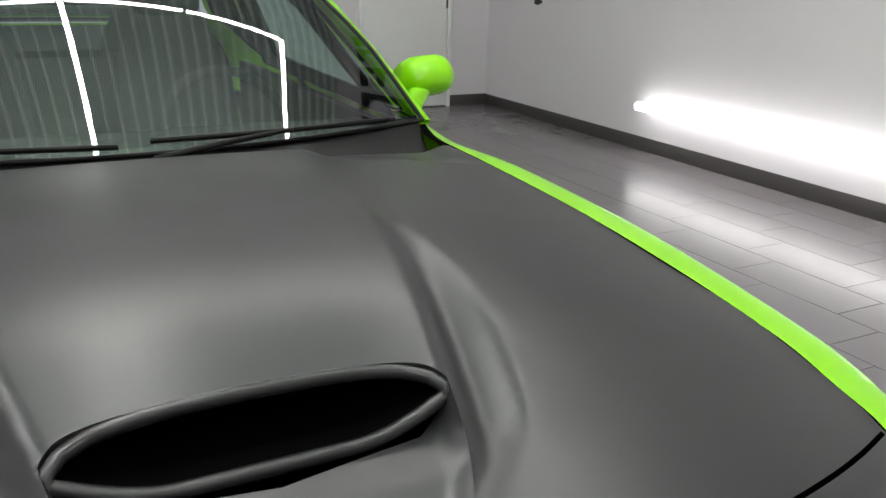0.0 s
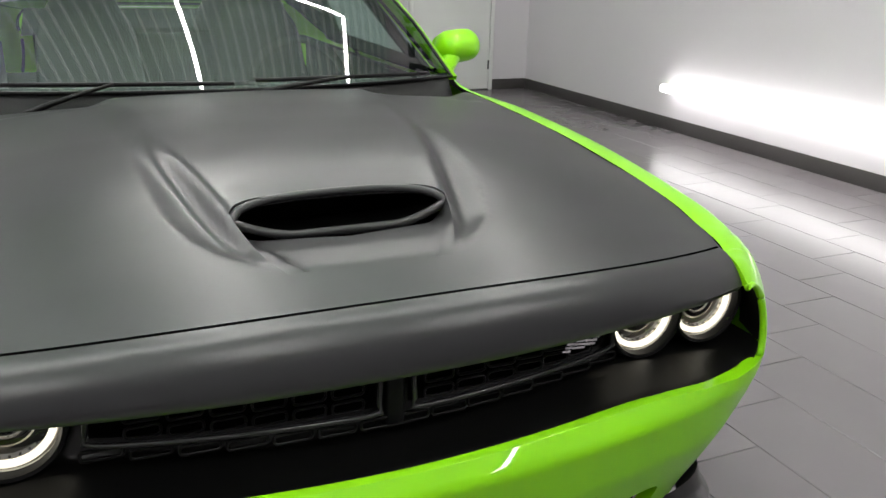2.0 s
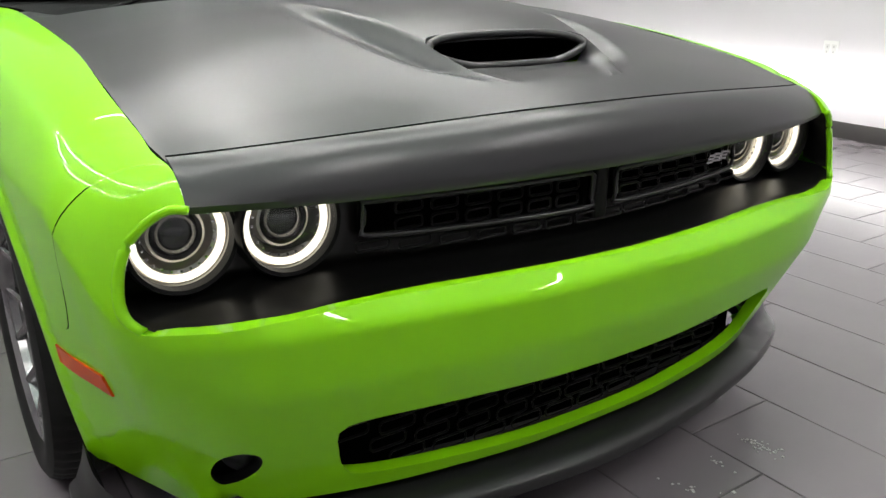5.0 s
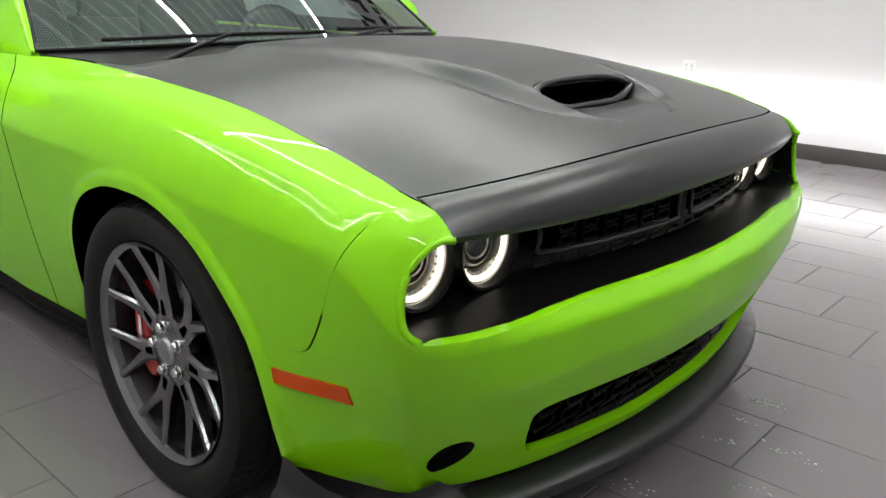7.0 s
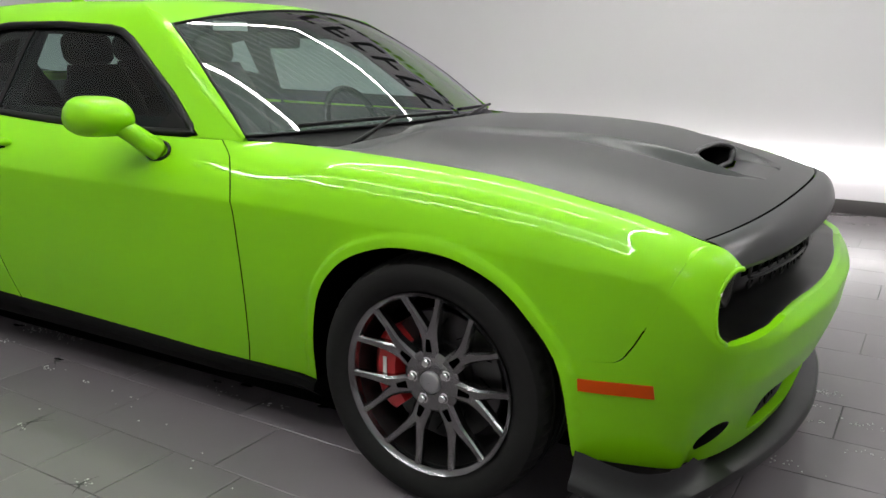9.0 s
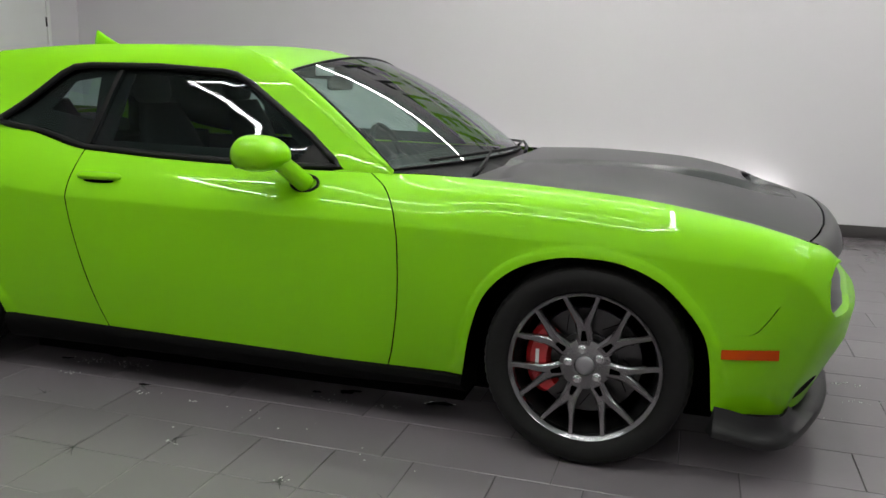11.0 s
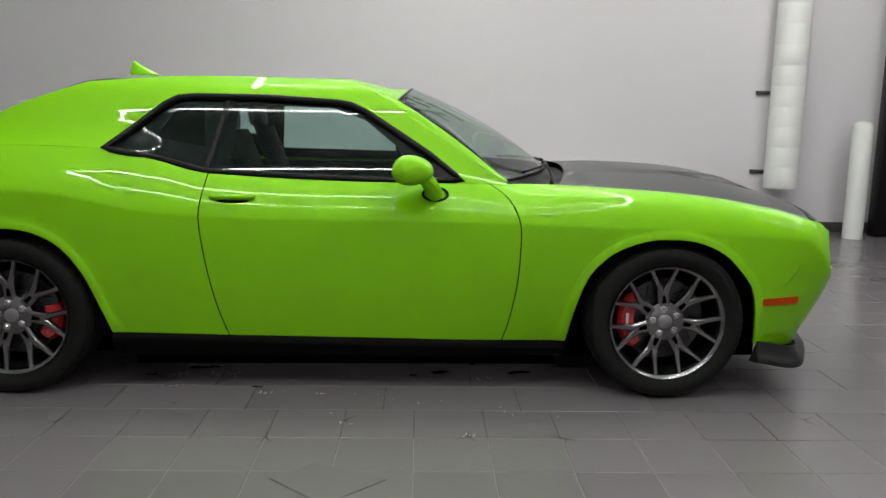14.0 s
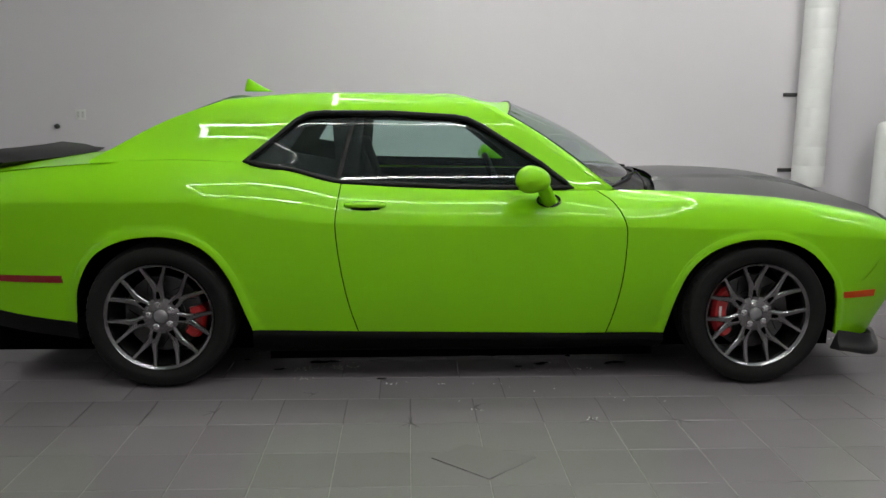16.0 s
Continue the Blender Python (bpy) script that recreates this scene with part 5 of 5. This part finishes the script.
sharp(part("wrap", bm, WHITE, duct), 40)
for zz in (0.66, 1.5):
    boxed("clamp", (-0.27, 0.23, 0.135, 0.174, zz - 0.02, zz + 0.02), STEEL, duct)

# white bollard and the overhead door frame past it
bol = tagged(new("bollard"), "white painted steel bollard standing on the floor", "bollard")
bol.location = (3.443, 3.95, 0)
bm = bmesh.new()
rings = [[Vector((r * math.cos(a), r * math.sin(a), zz)) for a in np.linspace(0, math.tau, 28, endpoint=False)] for r, zz in ((0.1, 0.0), (0.1, 1.15), (0.095, 1.18), (0.072, 1.205), (0.035, 1.22), (0.002, 1.223))]
loft(bm, rings, cap=True)
sharp(part("post", bm, WHITE, bol), 40)


tagged(boxed("door_frame", (3.72, 3.96, 4.02, 4.18, 0, 3.2), SATIN, bevel=0.01), "dark steel overhead door frame post", "door frame", kind="structure")


# door in the end wall
def wall_door(y0, y1):
    d = tagged(new("door_1"), "closed white flush door in a white frame", "door", kind="structure")
    d.location = (WALL_X, 0, 0)
    leaf = boxed("leaf", (0.002, 0.02, y0, y1, 0.012, 2.06), WHITE, d, bevel=0.002)
    boxed("frame", (0.001, 0.035, y1 + 0.004, y1 + 0.05, 0, 2.11), WHITE, d, bevel=0.003)
    boxed("frame", (0.001, 0.035, y0 - 0.05, y0 - 0.004, 0, 2.11), WHITE, d, bevel=0.003)
    boxed("frame", (0.001, 0.035, y0 - 0.004, y1 + 0.004, 2.065, 2.11), WHITE, d, bevel=0.003)
    boxed("threshold", (0.001, 0.04, y0, y1, 0, 0.010), BASEM, d, bevel=0.001)
    for z in (0.28, 1.05, 1.82):
        boxed("hinge", (0.02, 0.032, y1 - 0.012, y1 + 0.008, z - 0.05, z + 0.05), TRIMGREY, leaf, bevel=0.002)


wall_door(2.93, 3.85)


# ---- floor tiles ----
nt = TILE.node_tree
info, geo = nt.nodes.new("ShaderNodeObjectInfo"), nt.nodes.new("ShaderNodeNewGeometry")
add = nt.nodes.new("ShaderNodeMath")
add.operation = "ADD"
nt.links.new(info.outputs["Random"], add.inputs[0])
nt.links.new(geo.outputs["Random Per Island"], add.inputs[1])
frac = nt.nodes.new("ShaderNodeMath")
frac.operation = "FRACT"
nt.links.new(add.outputs[0], frac.inputs[0])
rng = nt.nodes.new("ShaderNodeMapRange")
rng.inputs["To Min"].default_value, rng.inputs["To Max"].default_value = 0.95, 1.05
nt.links.new(frac.outputs[0], rng.inputs["Value"])
hsv = nt.nodes.new("ShaderNodeHueSaturation")
nt.links.new(rng.outputs[0], hsv.inputs["Value"])
bs = nt.nodes["Principled BSDF"]
src = bs.inputs["Base Color"].links[0].from_socket
nt.links.new(src, hsv.inputs["Color"])
nt.links.new(hsv.outputs[0], bs.inputs["Base Color"])

TW, TL = 0.302, 0.604


def tile_mesh(bm, x0, x1, y0, y1):
    b = 0.0018
    a = [bm.verts.new((x, y, -0.0015)) for x, y in ((x0, y0), (x1, y0), (x1, y1), (x0, y1))]
    c = [bm.verts.new((x, y, 0.0)) for x, y in ((x0 + b, y0 + b), (x1 - b, y0 + b), (x1 - b, y1 - b), (x0 + b, y1 - b))]
    d = [bm.verts.new((v.co.x, v.co.y, -0.006)) for v in a]
    bm.faces.new(c)
    for i in range(4):
        j = (i + 1) % 4
        bm.faces.new((a[i], a[j], c[j], c[i]))
        bm.faces.new((d[i], d[j], a[j], a[i]))


g = 0.0016
bm = bmesh.new()
tile_mesh(bm, -TL / 2 + g, TL / 2 - g, -TW / 2 + g, TW / 2 - g)
tile_me = bpy.data.meshes.new("tile")
bm.to_mesh(tile_me)
bm.free()
tile_me.materials.append(TILE)
rest_v, rest_f = [], []
square_me = bpy.data.meshes.new("square_tile")
bm = bmesh.new()
tile_mesh(bm, -0.148 + g, 0.148 - g, -TW / 2 + g, TW / 2 - g)
bm.to_mesh(square_me)
bm.free()
square_me.materials.append(TILE)
squares = 0
count = 0
for k in range(-22, 27):
    y0 = -1.37 + TW * k
    if y0 < BACK_Y or y0 > FAR_Y - 0.01:
        continue
    near = y0 < -1.2  # square tiles on the side where the camera walks
    TL = 0.296 if near else 0.604
    off = -1.732 if near else 0.939 - 0.2013 * ((k - 5) % 3)
    for j in range(-34 if near else -14, 34 if near else 14):
        x0 = off + TL * j
        cx, cy = x0 + TL / 2, y0 + TW / 2
        if x0 + TL < WALL_X or x0 > FRONT_X:
            continue
        if not near and -3.6 < cx < 2.2 and -2.6 < cy < 3.2 and abs(cx + 1.4) + abs(cy) * 0.5 < 4.6 and count < 290 and not (-2.4 < cx < -0.6 and -0.5 < cy < 0.9):
            t = new("tile", tile_me)
            t.parent = floor
            t.location = (cx, cy, random.uniform(-0.0004, 0.0004))
            count += 1
        elif near and -3.2 < cx < 1.3 and cy > -2.6 and squares < 90:
            t = new("square_tile", square_me)
            t.parent = floor
            t.location = (cx, cy, random.uniform(-0.0003, 0.0003))
            squares += 1
        else:
            n = len(rest_v)
            xa, xb, ya, yb = x0 + g, min(x0 + TL - g, FRONT_X), y0 + g, min(y0 + TW - g, FAR_Y)
            xa = max(xa, WALL_X)
            rest_v += [(xa, ya, 0), (xb, ya, 0), (xb, yb, 0), (xa, yb, 0), (xa, ya, -0.006), (xb, ya, -0.006), (xb, yb, -0.006), (xa, yb, -0.006)]
            rest_f += [(n, n + 1, n + 2, n + 3)] + [(n + 4 + i, n + 4 + (i + 1) % 4, n + (i + 1) % 4, n + i) for i in range(4)]
me = bpy.data.meshes.new("far_tiles")
me.from_pydata(rest_v, [], rest_f)
me.materials.append(TILE)
far = new("far_tiles", me)
far["kind"] = "stuff"
far.parent = floor


bed = boxed("grout_bed", (WALL_X, FRONT_X, BACK_Y, -1.374, -0.004, -0.0022), shader("pale_grout", (0.21, 0.195, 0.19), 0.8, var=0.25, scale=30), floor, bevel=0)

# ---- wet spots, scuffs and grit on the floor ----
WET = shader("wet_floor", (0.020, 0.019, 0.019), 0.08, spec=0.5)
SCUFF = shader("black_scuff", (0.012, 0.011, 0.011), 0.7)
GRIT = shader("pale_grit", (0.40, 0.39, 0.38), 0.5, var=0.1, scale=60)


def blob(name, x, y, r, mat, label, cat, stretch=1.0, ang=0.0, seed=0, h=0.0009):
    rd = random.Random(seed)
    ph = [rd.uniform(0, math.tau) for _ in range(4)]
    bm = bmesh.new()
    ring = []
    for k in range(28):
        a = k * math.tau / 28
        q = r * (1 + 0.28 * math.sin(2 * a + ph[0]) + 0.2 * math.sin(3 * a + ph[1]) + 0.14 * math.sin(5 * a + ph[2]) + 0.08 * math.sin(9 * a + ph[3]))
        u, v = q * math.cos(a) * stretch, q * math.sin(a)
        ring.append((u * math.cos(ang) - v * math.sin(ang), u * math.sin(ang) + v * math.cos(ang)))
    top = [bm.verts.new((p * 0.93, q * 0.93, h)) for p, q in ring]
    low = [bm.verts.new((p, q, 0.0003)) for p, q in ring]
    bm.faces.new(top)
    for k in range(28):
        bm.faces.new((low[k], low[(k + 1) % 28], top[(k + 1) % 28], top[k]))
    ob = tagged(part(name, bm, mat, smooth=False), label, cat, name + "s on the floor")
    ob.location = (x, y, 0.0004)
    return ob


for i, (x, y, r, st, an) in enumerate(((-2.04, -0.24, 0.045, 2.2, 0.2), (-1.30, -0.40, 0.05, 2.4, -0.3), (-1.02, -0.55, 0.05, 2.0, 0.1), (-0.62, -0.54, 0.06, 1.8, 0.2), (-2.20, -0.50, 0.06, 2.6, 0.1), (-1.72, -0.30, 0.03, 2.0, 0.0), (-0.85, -0.42, 0.03, 1.6, 0.5), (-1.15, -0.60, 0.025, 1.5, 0.2), (-2.42, -0.62, 0.03, 1.9, 0.2), (-1.88, -0.78, 0.022, 2.4, 0.3), (-2.62, -0.45, 0.02, 2.0, 0.4))):
    blob("wet_spot", x, y, r * 0.42, WET, "small dark wet spot on the grey tiles", "puddle", st, an, i)


def scuff(x, y, arms, seed):
    rd = random.Random(seed)
    bm = bmesh.new()
    for k in range(arms):
        a, L = rd.uniform(0, math.tau), rd.uniform(0.03, 0.085)
        n = 5
        c = [Vector((L * f * math.cos(a) + rd.uniform(-0.004, 0.004) * f, L * f * math.sin(a) + rd.uniform(-0.004, 0.004) * f, 0.0009)) for f in np.linspace(-0.15, 1, n)]
        s = Vector((-math.sin(a), math.cos(a), 0))
        loft(bm, [[p + s * 0.0028 * (1 - i / n), p - s * 0.0028 * (1 - i / n)] for i, p in enumerate(c)], closed=False)
    ob = tagged(part("crack_mark", bm, SCUFF, smooth=False), "small dark star-shaped crack in a tile", "crack", "cracks in the tiles")
    ob.location = (x, y, 0.0002)


for i, (x, y, n) in enumerate(((-1.73, -1.37, 8), (-1.43, -1.19, 6), (-0.53, -1.37, 6), (-0.92, -1.355, 5), (-1.87, -0.80, 6), (-2.62, -1.22, 4), (0.55, -1.15, 4), (-2.2, -1.0, 4))):
    scuff(x, y, n, i)

# a loose piece of tile that lies across the joints
bm = bmesh.new()
dq = [(-1.650, -1.738), (-1.437, -1.930), (-1.235, -1.745), (-1.505, -1.612)]
rings = []
for f, z in ((1.0, 0.0004), (1.0, 0.0045), (0.985, 0.0062)):
    rings.append([bm.verts.new((-1.457 + (x + 1.457) * f, -1.756 + (y + 1.756) * f, z)) for x, y in dq])
for p, q in zip(rings, rings[1:]):
    for i in range(4):
        bm.faces.new((p[i], p[(i + 1) % 4], q[(i + 1) % 4], q[i]))
bm.faces.new(rings[-1])
bm.faces.new(rings[0])
tagged(part("loose_tile", bm, TILE, smooth=False), "thin loose grey tile piece lying askew on the floor", "tile")

# wet grit dropped off the car
rd = random.Random(9)
bm = bmesh.new()
spots = [(0.87, 0.535, 0.045, 40), (0.85, 0.39, 0.03, 10), (1.02, 0.31, 0.06, 22), (0.87, 0.25, 0.04, 10), (1.05, 0.09, 0.06, 10), (0.82, -0.12, 0.07, 14), (-2.30, -0.605, 0.07, 34), (-2.10, -0.595, 0.08, 34), (-2.27, -0.775, 0.05, 16), (-1.835, -0.86, 0.035, 14), (-1.59, -0.866, 0.02, 6), (-1.05, -0.65, 0.07, 10), (-0.80, -0.63, 0.05, 8), (-1.2, -0.90, 0.22, 9), (-1.43, -1.216, 0.03, 6), (-0.93, -1.34, 0.03, 8), (-0.6, -1.1, 0.3, 4)]
for cx, cy, sp, n in spots:
    for _ in range(n):
        x, y, r = rd.gauss(cx, sp * 0.7), rd.gauss(cy, sp * 0.3), rd.uniform(0.001, 0.003)
        box(bm, x - r * rd.uniform(0.6, 1.6), x + r, y - r, y + r * rd.uniform(0.6, 1.6), 0.0, r * 0.7)
g = tagged(part("grit", bm, GRIT, smooth=False), "pale grit and melted slush flecks scattered on the tiles", "grit", kind="stuff")
